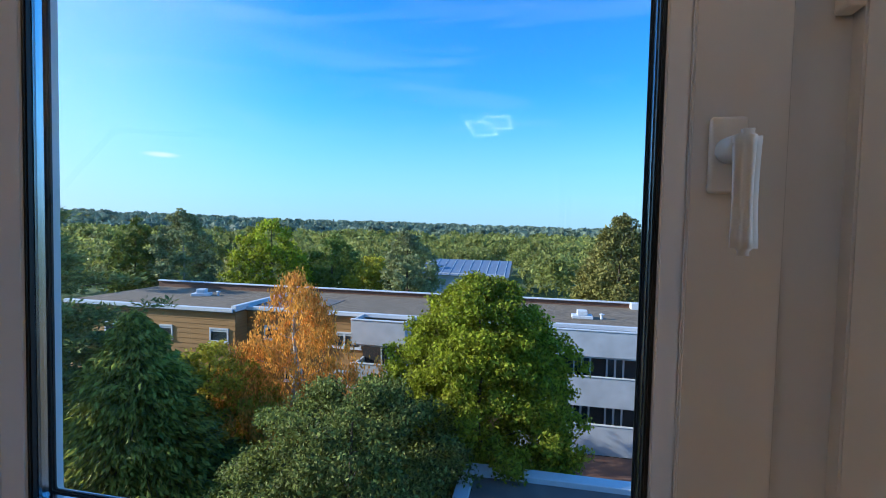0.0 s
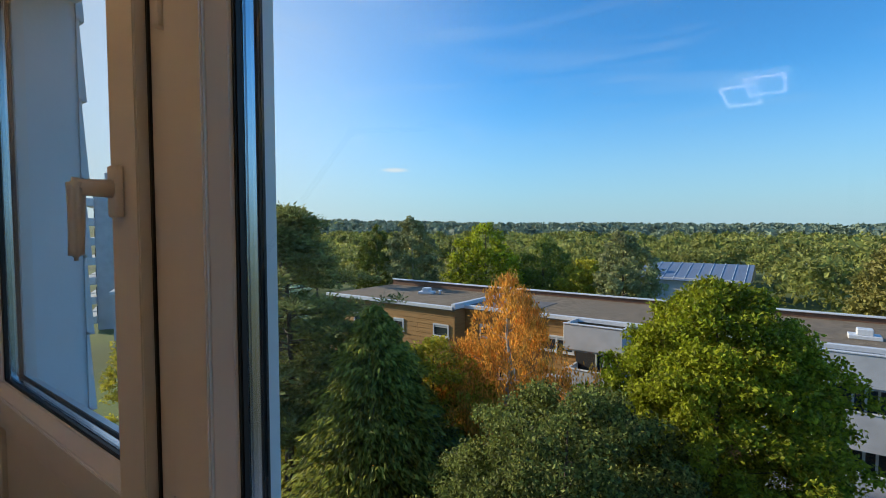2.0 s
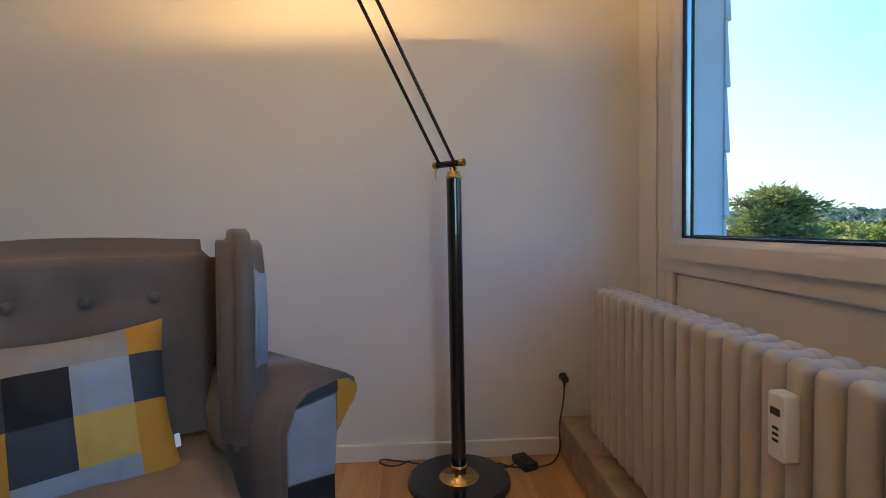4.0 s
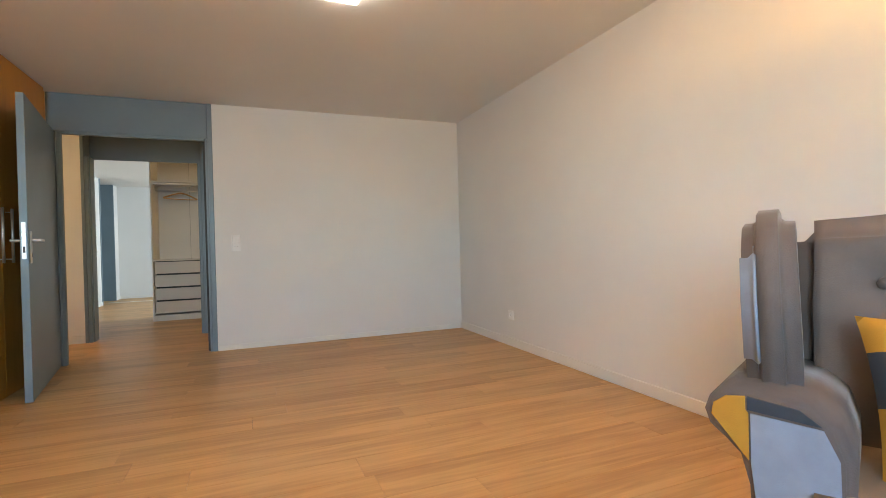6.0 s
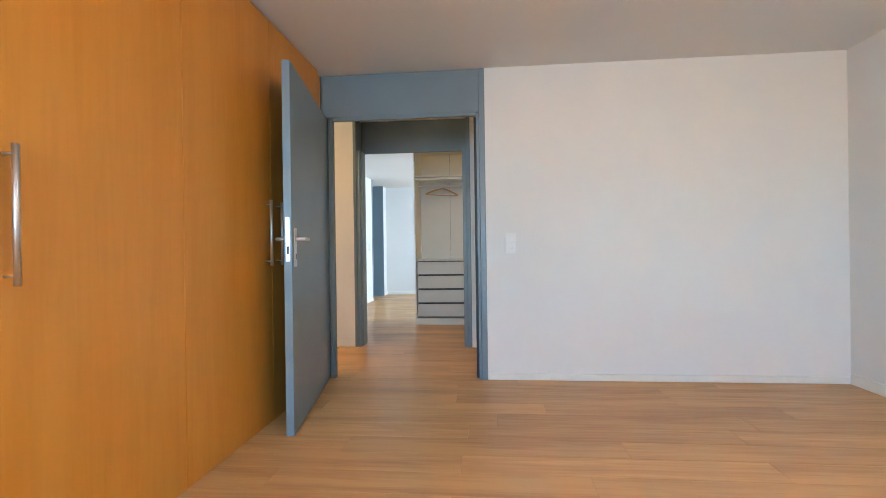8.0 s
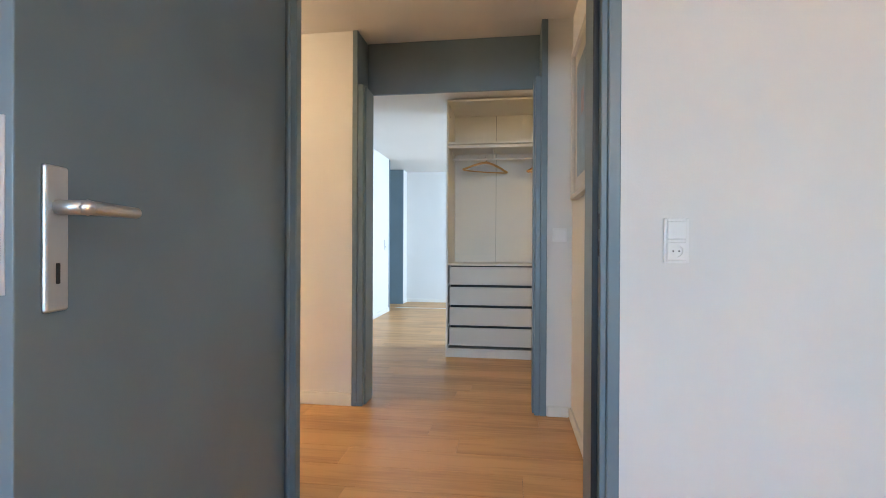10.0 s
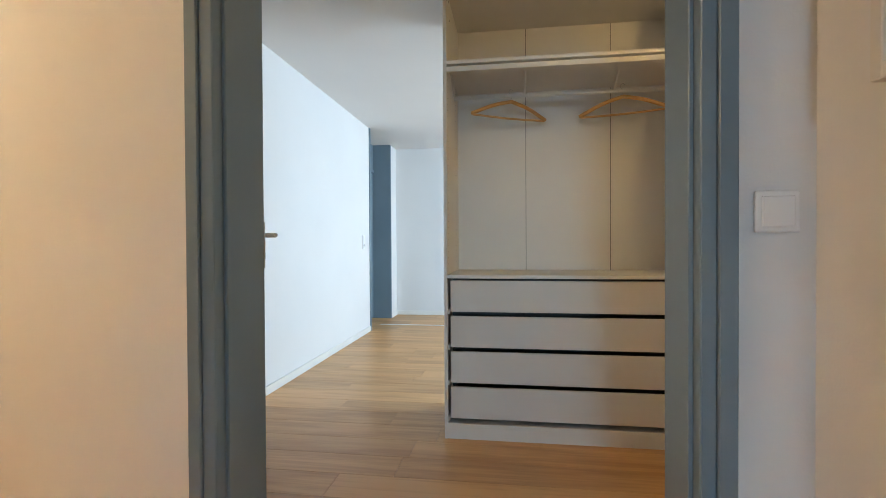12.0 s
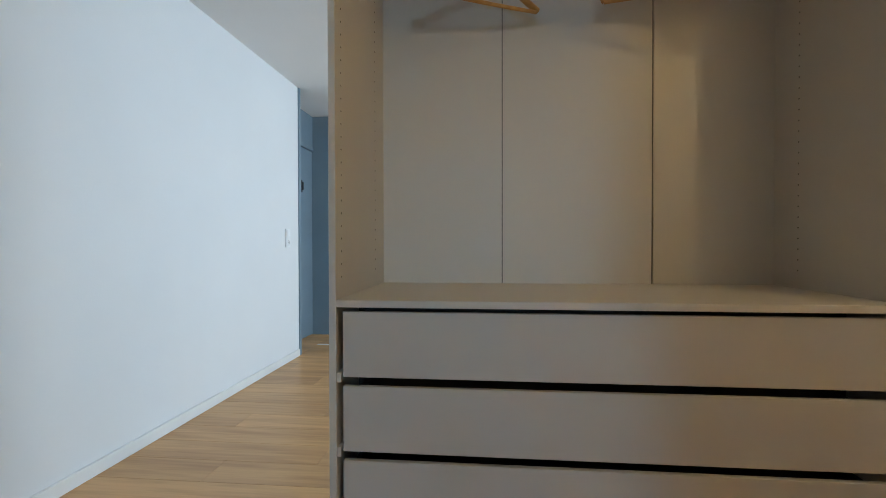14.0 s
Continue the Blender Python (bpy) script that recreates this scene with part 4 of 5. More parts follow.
wing = [(-0.06, 0.46), (-0.09, 0.6), (-0.1, 0.66), (-0.1, 0.82), (-0.06, 0.94), (0.0, 1.0), (0.1, 1.015), (0.24, 1.01), (0.3, 0.98), (0.27, 0.46)]
arm = [(0.265, 0.2), (0.265, 0.54), (0.285, 0.6), (0.33, 0.633), (0.4, 0.645), (0.47, 0.64), (0.5, 0.62), (0.51, 0.59), (0.5, 0.56), (0.47, 0.535), (0.445, 0.51), (0.43, 0.45), (0.425, 0.2)]
PATCHES = (("black", ((0.285, 0.21), (0.285, 0.42), (0.415, 0.4), (0.413, 0.21))), ("pale", ((0.285, 0.425), (0.287, 0.54), (0.31, 0.592), (0.425, 0.6), (0.425, 0.5), (0.416, 0.405))),
           ("slate", ((0.312, 0.597), (0.345, 0.622), (0.43, 0.633), (0.43, 0.606))), ("mustard", ((0.433, 0.606), (0.433, 0.633), (0.468, 0.628), (0.49, 0.61), (0.494, 0.587), (0.46, 0.545), (0.428, 0.505), (0.428, 0.6))))
for s in (-1, 1):
    part("wing", extruded(wing, 0.1, Matrix.Translation((s * 0.315, 0, 0)) @ pose(0, 0, 0, 0, s * 2, -s * 3), 0.03), VELVET, AC, smooth=True)
    flare = pose(0.358, 0.06, 0, 0, 0, -70) if s > 0 else pose(-0.26, 0.06, 0, 0, 0, -92)
    part("wing_patch", extruded([(-0.103, 0.66), (-0.103, 0.82), (-0.066, 0.93), (0.2, 0.93), (0.2, 0.66)], 0.058, Matrix.Translation((s * 0.339, 0, 0)) @ pose(0, 0, 0, 0, s * 2, -s * 3), 0.026), CLOTH["pale"], AC, "pale blue patch sewn round the wing", smooth=True)
    a = part("armrest", extruded([(s * (x - 0.33), z) for x, z in arm], 0.42, flare @ Matrix.Translation((0.04, 0, 0)), 0.016), VELVET, AC, smooth=True)
    for key, outline in PATCHES:
        part("front_patch", extruded([(s * (x - 0.33), z) for x, z in outline], 0.006, flare @ Matrix.Translation((0.2505, 0, 0)), 0.001, 1), CLOTH[key], a)
part("seat_base", soft_block(-0.31, 0.31, -0.36, 0.25, 0.17, 0.34, 0.025), VELVET, AC, smooth=True)
part("seat_cushion", soft_block(-0.3, 0.3, -0.43, 0.17, 0.335, 0.475, 0.04, None, 0.02), SEATC, AC, "beige velvet seat cushion", smooth=True)
for x, y in ((-0.3, -0.32), (0.3, -0.32), (-0.3, 0.22), (0.3, 0.22)):
    part("leg", rod(bmesh.new(), (x, y, 0.175), (x * 1.08, y * 1.08, 0.0), 0.024, 0.015, sides=14), LEG, AC)


def pillow(m, size):
    """A square cushion of sewn patches: a grid that swells in the middle and puckers along the seams."""
    p = root("cushion", m, "patchwork cushion in mustard, black and pale blue on the armchair", "cushion")
    keys = ["mustard", "yellow", "black", "slate", "pale", "grey"]
    rows = [[("mustard", "grey", "grey", "mustard"), ("slate", "black", "pale", "slate"), ("mustard", "slate", "yellow", "mustard"), ("mustard", "pale", "pale", "mustard")]][0]
    cuts = [-0.5, -0.31, 0.0, 0.3, 0.5]
    n = 24
    for face in (-1, 1):
        bm = bmesh.new()
        grid = {}
        for i in range(n + 1):
            for j in range(n + 1):
                u, v = i / n - 0.5, j / n - 0.5
                puff = (max(0, 1 - (2 * u) ** 2) * max(0, 1 - (2 * v) ** 2)) ** 0.45
                seam = min(min(abs(u - c) for c in cuts), min(abs(v - c) for c in cuts))
                pinch = 1 - 0.12 * max(0, 1 - seam / 0.03)
                edge = 1 - 0.09 * (1 - (2 * v) ** 2) * (2 * u) ** 2
                edge2 = 1 - 0.09 * (1 - (2 * u) ** 2) * (2 * v) ** 2
                wr = 0.012 * noise.noise(Vector((u * 7, v * 7, face * 3)))
                grid[i, j] = bm.verts.new((u * size * edge, face * (0.075 * puff * pinch + wr * puff), v * size * edge2))
        for i in range(n):
            for j in range(n):
                f = bm.faces.new((grid[i, j], grid[i + 1, j], grid[i + 1, j + 1], grid[i, j + 1]))
                u, v = (i + 0.5) / n - 0.5, (j + 0.5) / n - 0.5
                c = sum(u > q for q in cuts[1:4])
                r = 3 - sum(v > q for q in cuts[1:4])
                f.material_index = keys.index(rows[r][c])
                f.smooth = True
        bmesh.ops.recalc_face_normals(bm, faces=bm.faces[:])
        part("front_cover" if face < 0 else "back_cover", bm, [CLOTH[k] for k in keys], p, smooth=True)
    part("tag", block(bmesh.new(), size * 0.47, size * 0.5, -0.004, 0.004, -0.12, -0.09), SOCKET, p)
    return p


pillow(AC.matrix_world @ pose(0.0, -0.012, 0.612, -20, -3, 6), 0.375)


# ---- outside: ground, houses ----
GRASS = mat("meadow_and_far_woods", (0.1, 0.135, 0.035), 0.95, vary=0.5, scale=0.05, bump=0.5, bscale=0.4)
FARM = mat("hazy_far_woods", (0.07, 0.115, 0.085), 0.95, vary=0.35, scale=0.02)
SIDING = mat("ochre_timber_siding", (0.34, 0.185, 0.062), 0.75, vary=0.14, scale=0.8, stretch=(1, 1, 8), spread=0.07)
BAND = mat("white_concrete_band", (0.47, 0.49, 0.52), 0.85, vary=0.12, scale=1.2, bump=0.2, bscale=20)
GRAVEL = mat("roof_gravel", (0.175, 0.135, 0.09), 0.95, vary=0.35, scale=2.5, bump=0.8, bscale=9)
TRIM = mat("white_roof_metal", (0.6, 0.62, 0.65), 0.4, vary=0.06)
TARGREY = mat("grey_roof_felt", (0.13, 0.12, 0.11), 0.85, vary=0.25, scale=1.5)
UPST = mat("brown_roof_upstand", (0.16, 0.08, 0.05), 0.8, vary=0.2)
# near-black: painted shade of the balcony recesses, also the entrance door
DARKROOM = mat("dark_door_and_loggia_shade", (0.03, 0.028, 0.03), 0.8)
PANE = mat("dark_house_pane", (0.03, 0.04, 0.05), 0.06, coat=1.0)
GZ = -13.0


def terrain(r, a):
    """Ground height: level near the houses, wooded ridges far off."""
    f = min(1, max(0, (r - 230) / 1300))
    s = f * f * (3 - 2 * f)
    return GZ + s * (19 + 9 * math.sin(2.2 * a + 1.1) + 4 * noise.noise(Vector((math.cos(a) * 6, math.sin(a) * 6, r / 500))))


gv, gf = [], []
radii = [0, 12, 25, 45, 70, 110, 160, 230, 320, 430, 560, 720, 900, 1150, 1450, 1800, 2400, 3600]
na = 120
for r in radii:
    for k in range(na):
        a = 2 * math.pi * k / na
        gv.append((r * math.cos(a), -6.0 + r * math.sin(a), terrain(r, a)))
for i in range(len(radii) - 1):
    for k in range(na):
        gf.append((i * na + k, i * na + (k + 1) % na, (i + 1) * na + (k + 1) % na, (i + 1) * na + k))
gm = bpy.data.meshes.new("ground")
gm.from_pydata(gv, [], gf)
gm.materials.append(GRASS)
tagged(new("ground", gm), "green lawn and wooded land reaching to low ridges", "ground", kind="structure")


def house_window(parent, x0, x1, z0, z1, y, panes=2, out=1, curtain=False):
    """A white framed window set into a facade that faces +y."""
    w = part("window", bmesh.new(), TRIM, parent)
    bm = bmesh.new()
    t = 0.11
    for a0, a1, c0, c1 in ((x0, x1, z0, z0 + t), (x0, x1, z1 - t, z1), (x0, x0 + t, z0 + t, z1 - t), (x1 - t, x1, z0 + t, z1 - t)):
        block(bm, a0, a1, y - 0.05, y + 0.06, c0, c1)
    for k in range(1, panes):
        xm = x0 + (x1 - x0) * k / panes
        block(bm, xm - 0.06, xm + 0.06, y - 0.05, y + 0.055, z0 + t, z1 - t)
    block(bm, x0 - 0.06, x1 + 0.06, y - 0.05, y + 0.12, z0 - 0.06, z0)
    bm.to_mesh(w.data)
    bm.free()
    part("pane", block(bmesh.new(), x0 + t, x1 - t, y - 0.02, y + 0.012, z0 + t, z1 - t), PANE, w)
    part("blind", block(bmesh.new(), x0 + t, x1 - t, y + 0.012, y + 0.02, z1 - t - 0.16, z1 - t), BAND, w)
    return w


BRD = {}


def siding(parent, x0, x1, z0, z1, y, h=0.36):
    """Horizontal timber boards with shadow joints on a wall that faces +y."""
    z = z0
    while z < z1 - 0.02:
        top = min(z + h, z1)
        key = (round(x1 - x0, 2), round(top - z, 2))
        if key not in BRD:
            bm = bmesh.new()
            w, hh = key[0] / 2, key[1]
            v = [bm.verts.new(c) for x in (-w, w) for c in ((x, 0, 0.0), (x, 0.055, 0.012), (x, 0.03, hh), (x, 0, hh))]
            bm.faces.new(v[:4]), bm.faces.new(v[4:])
            for a in range(4):
                bm.faces.new((v[a], v[4 + a], v[4 + (a + 1) % 4], v[(a + 1) % 4]))
            bmesh.ops.recalc_face_normals(bm, faces=bm.faces[:])
            BRD[key] = bpy.data.meshes.new("board")
            bm.to_mesh(BRD[key])
            bm.free()
            BRD[key].materials.append(SIDING)
        ob = new("board", BRD[key])
        ob.parent = parent
        ob.location = ((x0 + x1) / 2, y, z)
        z = top


def roof(parent, x0, x1, y0, y1, z, back=0.35):
    r = part("roof", block(bmesh.new(), x0, x1, y0, y1, z - 0.25, z), GRAVEL, parent)
    part("roof_edge", block(bmesh.new(), x0, x1, y1 - 0.28, y1 + 0.06, z - 0.16, z + 0.1, 0.02), TRIM, parent)
    part("upstand", block(bmesh.new(), x0, x1, y0, y0 + 0.25, z, z + back), UPST, parent)
    part("roof_edge", block(bmesh.new(), x0, x1, y0 - 0.05, y0 + 0.4, z + back, z + back + 0.1, 0.02), TRIM, parent)
    return r


RZ = -4.65
APT = root("apartment_building", pose(0, 0, 0), "flat-roofed apartment block with ochre timber siding and white balcony bands", "building")
part("wall", block(bmesh.new(), -14.6, 36.0, -46.2, -37.5, GZ - 0.5, RZ - 0.2), SIDING, APT)
siding(APT, -14.6, -4.9, GZ, RZ - 0.18, -37.5)
siding(APT, 4.0, 22.4, GZ, RZ - 0.18, -36.9)
siding(APT, 22.4, 36.4, GZ, RZ - 0.18, -35.5)
part("wall", block(bmesh.new(), 4.0, 22.4, -37.6, -36.92, GZ - 0.5, RZ - 0.2), SIDING, APT)
part("wall", block(bmesh.new(), 22.4, 36.4, -37.6, -35.52, GZ - 0.5, RZ - 0.2), SIDING, APT)
roof(APT, -14.6, 4.0, -46.2, -37.2, RZ)
roof(APT, 4.0, 22.4, -45.8, -36.6, RZ)
roof(APT, 22.4, 36.6, -44.6, -35.2, RZ, back=0.5)
part("roof_step", block(bmesh.new(), 22.25, 22.6, -44.6, -35.3, RZ - 0.1, RZ + 0.3, 0.02), TRIM, APT)
part("roof_felt", block(bmesh.new(), 17.0, 22.2, -42.0, -37.1, RZ + 0.004, RZ + 0.03), TARGREY, APT)
part("roof_step", block(bmesh.new(), 3.8, 4.3, -46.2, -37.0, RZ, RZ + 0.25, 0.02), TRIM, APT)
part("roof_curb", block(bmesh.new(), -6.0, -5.4, -45.9, -45.0, RZ, RZ + 0.5, 0.02), TRIM, APT)
# balcony stack
for x0, x1, yb in ((-4.9, 3.5, -35.5), (9.8, 13.4, -34.4)):
    # dark slab over the back wall paints the recess's shade
    part("loggia_shade", block(bmesh.new(), x0, x1, -37.49, -37.2 if yb < -35 else -36.6, GZ, RZ - 0.4), DARKROOM, APT)
    for k in range(3):
        zt = RZ - 2.92 * k
        b = part("balcony", block(bmesh.new(), x0, x1, yb - 0.12, yb, zt - 1.62 if k else zt - 1.5, zt + (0.05 if k == 0 else 0.18), 0.02), BAND, APT, "white concrete balcony front")
        part("coping", block(bmesh.new(), x0 - 0.03, x1 + 0.03, yb - 0.2, yb + 0.04, zt + (0.05 if k == 0 else 0.18), zt + (0.12 if k == 0 else 0.23), 0.01), TRIM, b)
        part("slab", block(bmesh.new(), x0, x1, -37.3 if yb < -35 else -36.85, yb - 0.12, zt - 1.6, zt - 1.42), BAND, b)
        for e in (x0, x1 - 0.14):
            part("side_wall", block(bmesh.new(), e, e + 0.14, -37.4 if yb < -35 else -36.85, yb - 0.121, zt - 1.6, zt + 0.05), BAND, b)
        for xx in (x0 + 1.2, x0 + 3.2):
            if xx + 1.1 < x1:
                house_window(APT, xx, xx + 1.1, zt - 3.5, zt - 1.62, -37.19 if yb < -35 else -36.59, 2)
part("band", block(bmesh.new(), -14.6, -4.9, -37.5, -36.2, RZ - 6.9, RZ - 5.35, 0.02), BAND, APT, "white concrete band along the lower storey")
for x0, x1, z0, z1, n in ((-7.85, -5.05, -7.3, -6.1, 2), (-10.85, -9.35, -7.35, -6.2, 1), (-7.85, -5.05, -10.2, -9.0, 2), (-10.85, -9.35, -10.2, -9.1, 1), (-13.9, -12.4, -7.7, -6.6, 1), (-8.4, -7.0, -12.9, -12.0, 1)):
    house_window(APT, x0, x1, z0, z1, -37.44, n)
for x0, x1, z0, z1, n in ((13.6, 16.1, -7.1, -6.0, 2), (16.6, 18.0, -6.9, -5.9, 1), (19.6, 21.0, -6.9, -5.9, 1), (14.0, 15.9, -9.8, -8.7, 2), (18.0, 19.4, -9.8, -8.8, 1)):
    house_window(APT, x0, x1, z0, z1, -36.84, n)
for x0, w in ((22.9, 1.5), (27.4, 1.1), (32.0, 1.2)):
    for z0 in (-7.0, -9.9):
        house_window(APT, x0, x0 + w, z0, z0 + 1.0, -35.44, 1)
part("side_block", block(bmesh.new(), -34.0, -14.62, -46.2, -30.0, GZ - 0.5, RZ - 0.2), SIDING, APT)
roof(APT, -34.0, -14.6, -46.2, -29.9, RZ)
part("canopy", block(bmesh.new(), -14.6, -12.2, -37.45, -35.7, -8.35, -8.22, 0.02), BAND, APT, "thin grey canopy over the entrance")
part("entrance_door", block(bmesh.new(), -14.5, -13.4, -37.45, -37.38, -10.8, -8.5, 0.01), DARKROOM, APT)
part("door_surround", block(bmesh.new(), -13.4, -13.0, -37.45, -37.36, -10.8, -8.5, 0.01), TRIM, APT)
part("wall_lamp", block(bmesh.new(), -12.0, -11.5, -37.45, -37.3, -9.2, -8.85, 0.03), TRIM, APT)
VENT = root("roof_vent", pose(-1.3, -40.2, RZ), "pale metal roof vent on the gravel roof", "roof vent")
part("curb", block(bmesh.new(), -0.7, 0.7, -0.5, 0.5, 0, 0.22, 0.03), TRIM, VENT)
part("hood", block(bmesh.new(), -0.35, 0.35, -0.35, 0.35, 0.22, 0.55, 0.04), TRIM, VENT)
part("pipe_cap", lathe(bmesh.new(), [(0.1, 0), (0.1, 0.3), (0.2, 0.34), (0.0, 0.42)], 12, Matrix.Translation((-1.3, 0.1, 0))), TRIM, VENT)
v2 = copy_thing(VENT, pose(29.0, -40.5, RZ, 0, 0, 20))

LOWB = root("flat_roofed_annex", pose(0, 0, 0), "low annex with felt roof and white metal edge", "building")
part("wall", block(bmesh.new(), -12.0, 3.7, -20.3, -13.5, GZ - 0.5, -6.3), BAND, LOWB)
part("roof", block(bmesh.new(), -12.0, 3.7, -20.3, -13.5, -6.3, -6.12), TARGREY, LOWB)
part("roof_edge", block(bmesh.new(), -12.0, 3.85, -20.45, -19.95, -6.2, -5.95, 0.02), TRIM, LOWB)
part("roof_edge", block(bmesh.new(), 3.45, 3.86, -19.95, -13.5, -6.2, -5.95, 0.02), TRIM, LOWB)
part("gutter", rod(bmesh.new(), (-12, -20.5, -6.15), (3.8, -20.5, -6.15), 0.09), TRIM, LOWB)
TERR = root("planted_terrace", pose(0, 0, 0), "walled terrace with low planting", "terrace")
part("parapet", block(bmesh.new(), -5.2, 1.5, -31.6, -31.3, -13, -11.6, 0.02), BAND, TERR)
part("parapet", block(bmesh.new(), -5.4, -5.1, -35.2, -31.3, -13, -11.6, 0.02), BAND, TERR)
part("soil", block(bmesh.new(), -5.1, 1.5, -35.2, -31.6, -13, -12.0), UPST, TERR)

TOW = root("tower_block", pose(85, -40, GZ - 0.5, 0, 0, -25), "pale high-rise with stacked balconies", "building")
part("wall", block(bmesh.new(), -7, 7, -6, 6, 0, 20.5), BAND, TOW)
part("penthouse", block(bmesh.new(), -4, 5, -5, 5, 20.5, 23.0), BAND, TOW)
for k in range(7):
    z = 1.5 + 2.75 * k
    for x0 in (-7.6, -2.2, 3.2):
        part("balcony", block(bmesh.new(), x0, x0 + 4.4, 6.0, 7.4, z, z + 1.05, 0.05), TRIM, TOW)
        part("window", block(bmesh.new(), x0 + 0.4, x0 + 4.0, 5.95, 6.04, z + 1.1, z + 2.4), PANE, TOW)
    for y0 in (-5.5, -0.5):
        part("balcony", block(bmesh.new(), -8.3, -7.0, y0, y0 + 4.2, z, z + 1.05, 0.05), TRIM, TOW)
        part("window", block(bmesh.new(), -7.04, -6.95, y0 + 0.4, y0 + 3.8, z + 1.1, z + 2.4), PANE, TOW)
WLO = root("pavilion", pose(66, -36, GZ - 0.5, 0, 0, -28), "low white flat-roofed building among trees", "building")
part("wall", block(bmesh.new(), -9, 9, -6, 6, 0, 7.7), BAND, WLO)
part("roof_edge", block(bmesh.new(), -9.3, 9.3, -6.3, 6.3, 7.7, 8.1, 0.05), TRIM, WLO)
for k in range(7):
    part("window", block(bmesh.new(), -9.05, -8.97, -5.6 + 1.6 * k, -4.5 + 1.6 * k, 5.2, 6.6), PANE, WLO)
    part("window", block(bmesh.new(), -8.0 + 2.3 * k, -6.5 + 2.3 * k, 5.97, 6.05, 5.2, 6.6), PANE, WLO)
SOLAR = mat("blue_grey_metal_roof", (0.16, 0.2, 0.27), 0.3, vary=0.08, scale=0.5)
HALL = root("sports_hall", pose(18, -116, GZ - 0.5), "hall with a pitched blue-grey metal roof behind the trees", "building")
part("wall", block(bmesh.new(), -9, 9, -7, 7, 0, 5.0), BAND, HALL)
bm = bmesh.new()
v = [bm.verts.new(c) for c in ((-10, 8, 4.6), (10, 8, 4.6), (10, -3, 7.4), (-10, -3, 7.4), (-10, -8, 4.6), (10, -8, 4.6))]
bm.faces.new((v[0], v[1], v[2], v[3])), bm.faces.new((v[3], v[2], v[5], v[4])), bm.faces.new((v[0], v[3], v[4])), bm.faces.new((v[1], v[5], v[2]))
part("roof", bm, SOLAR, HALL)
for k in range(10):
    part("roof_rib", rod(bmesh.new(), (-9 + 2 * k, 8, 4.66), (-9 + 2 * k, -3, 7.46), 0.06, sides=6), TRIM, HALL)
rng2 = random.Random(11)
for k in range(9):
    x, y = -135 - 9.5 * k + rng2.uniform(-2, 2), -405 + 3.0 * k
    hs = root("far_house", pose(x, y, terrain(math.hypot(x, y + 6), math.atan2(y + 6, x)) - 1, 0, 0, rng2.uniform(-15, 15)), "distant white house on the wooded slope", "house", "distant houses")
    hh = rng2.uniform(10.5, 13)
    part("wall", block(bmesh.new(), -4, 4, -4, 4, 0, hh), TRIM, hs)
    bm = bmesh.new()
    q = [bm.verts.new(c) for c in ((-4.3, -4.3, hh), (4.3, -4.3, hh), (4.3, 4.3, hh), (-4.3, 4.3, hh), (-4.3, 0, hh + 2.2), (4.3, 0, hh + 2.2))]
    for f in ((0, 1, 5, 4), (2, 3, 4, 5), (0, 4, 3), (1, 2, 5)):
        bm.faces.new([q[i] for i in f])
    part("roof", bm, BAND, hs)


# ---- outside: trees ----
def leafy(name, color, hue=0.0, spread=0.4, trans=0.3):
    m = bpy.data.materials.new(name)
    m.use_nodes = True
    n, l = m.node_tree.nodes, m.node_tree.links
    b = n["Principled BSDF"]
    b.inputs["Roughness"].default_value = 0.6
    b.inputs["Specular IOR Level"].default_value = 0.25
    geo = n.new("ShaderNodeNewGeometry")
    hsv = n.new("ShaderNodeHueSaturation")
    hsv.inputs["Color"].default_value = (*color, 1)
    r1, r2 = n.new("ShaderNodeMapRange"), n.new("ShaderNodeMapRange")
    r1.inputs[3].default_value, r1.inputs[4].default_value = 1 - spread, 1 + spread
    r2.inputs[3].default_value, r2.inputs[4].default_value = 0.482, 0.512
    no = n.new("ShaderNodeTexNoise")
    no.inputs["Scale"].default_value = 0.7
    l.new(geo.outputs["Position"], no.inputs[0])
    l.new(geo.outputs["Random Per Island"], r1.inputs[0])
    l.new(no.outputs[0], r2.inputs[0])
    wide, r3, mul = n.new("ShaderNodeTexNoise"), n.new("ShaderNodeMapRange"), n.new("ShaderNodeMath")
    wide.inputs["Scale"].default_value = 0.11
    wide.inputs["Detail"].default_value = 1
    r3.inputs[1].default_value, r3.inputs[2].default_value = 0.3, 0.7
    r3.inputs[3].default_value, r3.inputs[4].default_value = 0.72, 1.3
    mul.operation = "MULTIPLY"
    l.new(geo.outputs["Position"], wide.inputs[0])
    l.new(wide.outputs[0], r3.inputs[0])
    l.new(r1.outputs[0], mul.inputs[0])
    l.new(r3.outputs[0], mul.inputs[1])
    l.new(mul.outputs[0], hsv.inputs["Value"])
    l.new(r2.outputs[0], hsv.inputs["Hue"])
    l.new(hsv.outputs[0], b.inputs["Base Color"])
    tr, mx = n.new("ShaderNodeBsdfTranslucent"), n.new("ShaderNodeMixShader")
    mx.inputs[0].default_value = trans
    l.new(hsv.outputs[0], tr.inputs[0])
    l.new(b.outputs[0], mx.inputs[1])
    l.new(tr.outputs[0], mx.inputs[2])
    l.new(mx.outputs[0], n["Material Output"].inputs[0])
    return m


BARK = mat("grey_brown_bark", (0.1, 0.075, 0.055), 0.9, vary=0.35, scale=5, bump=0.6, bscale=18, stretch=(1, 1, 0.3))
BIRCHB = mat("pale_birch_bark", (0.45, 0.42, 0.38), 0.8, vary=0.4, scale=6, stretch=(0.4, 0.4, 2))
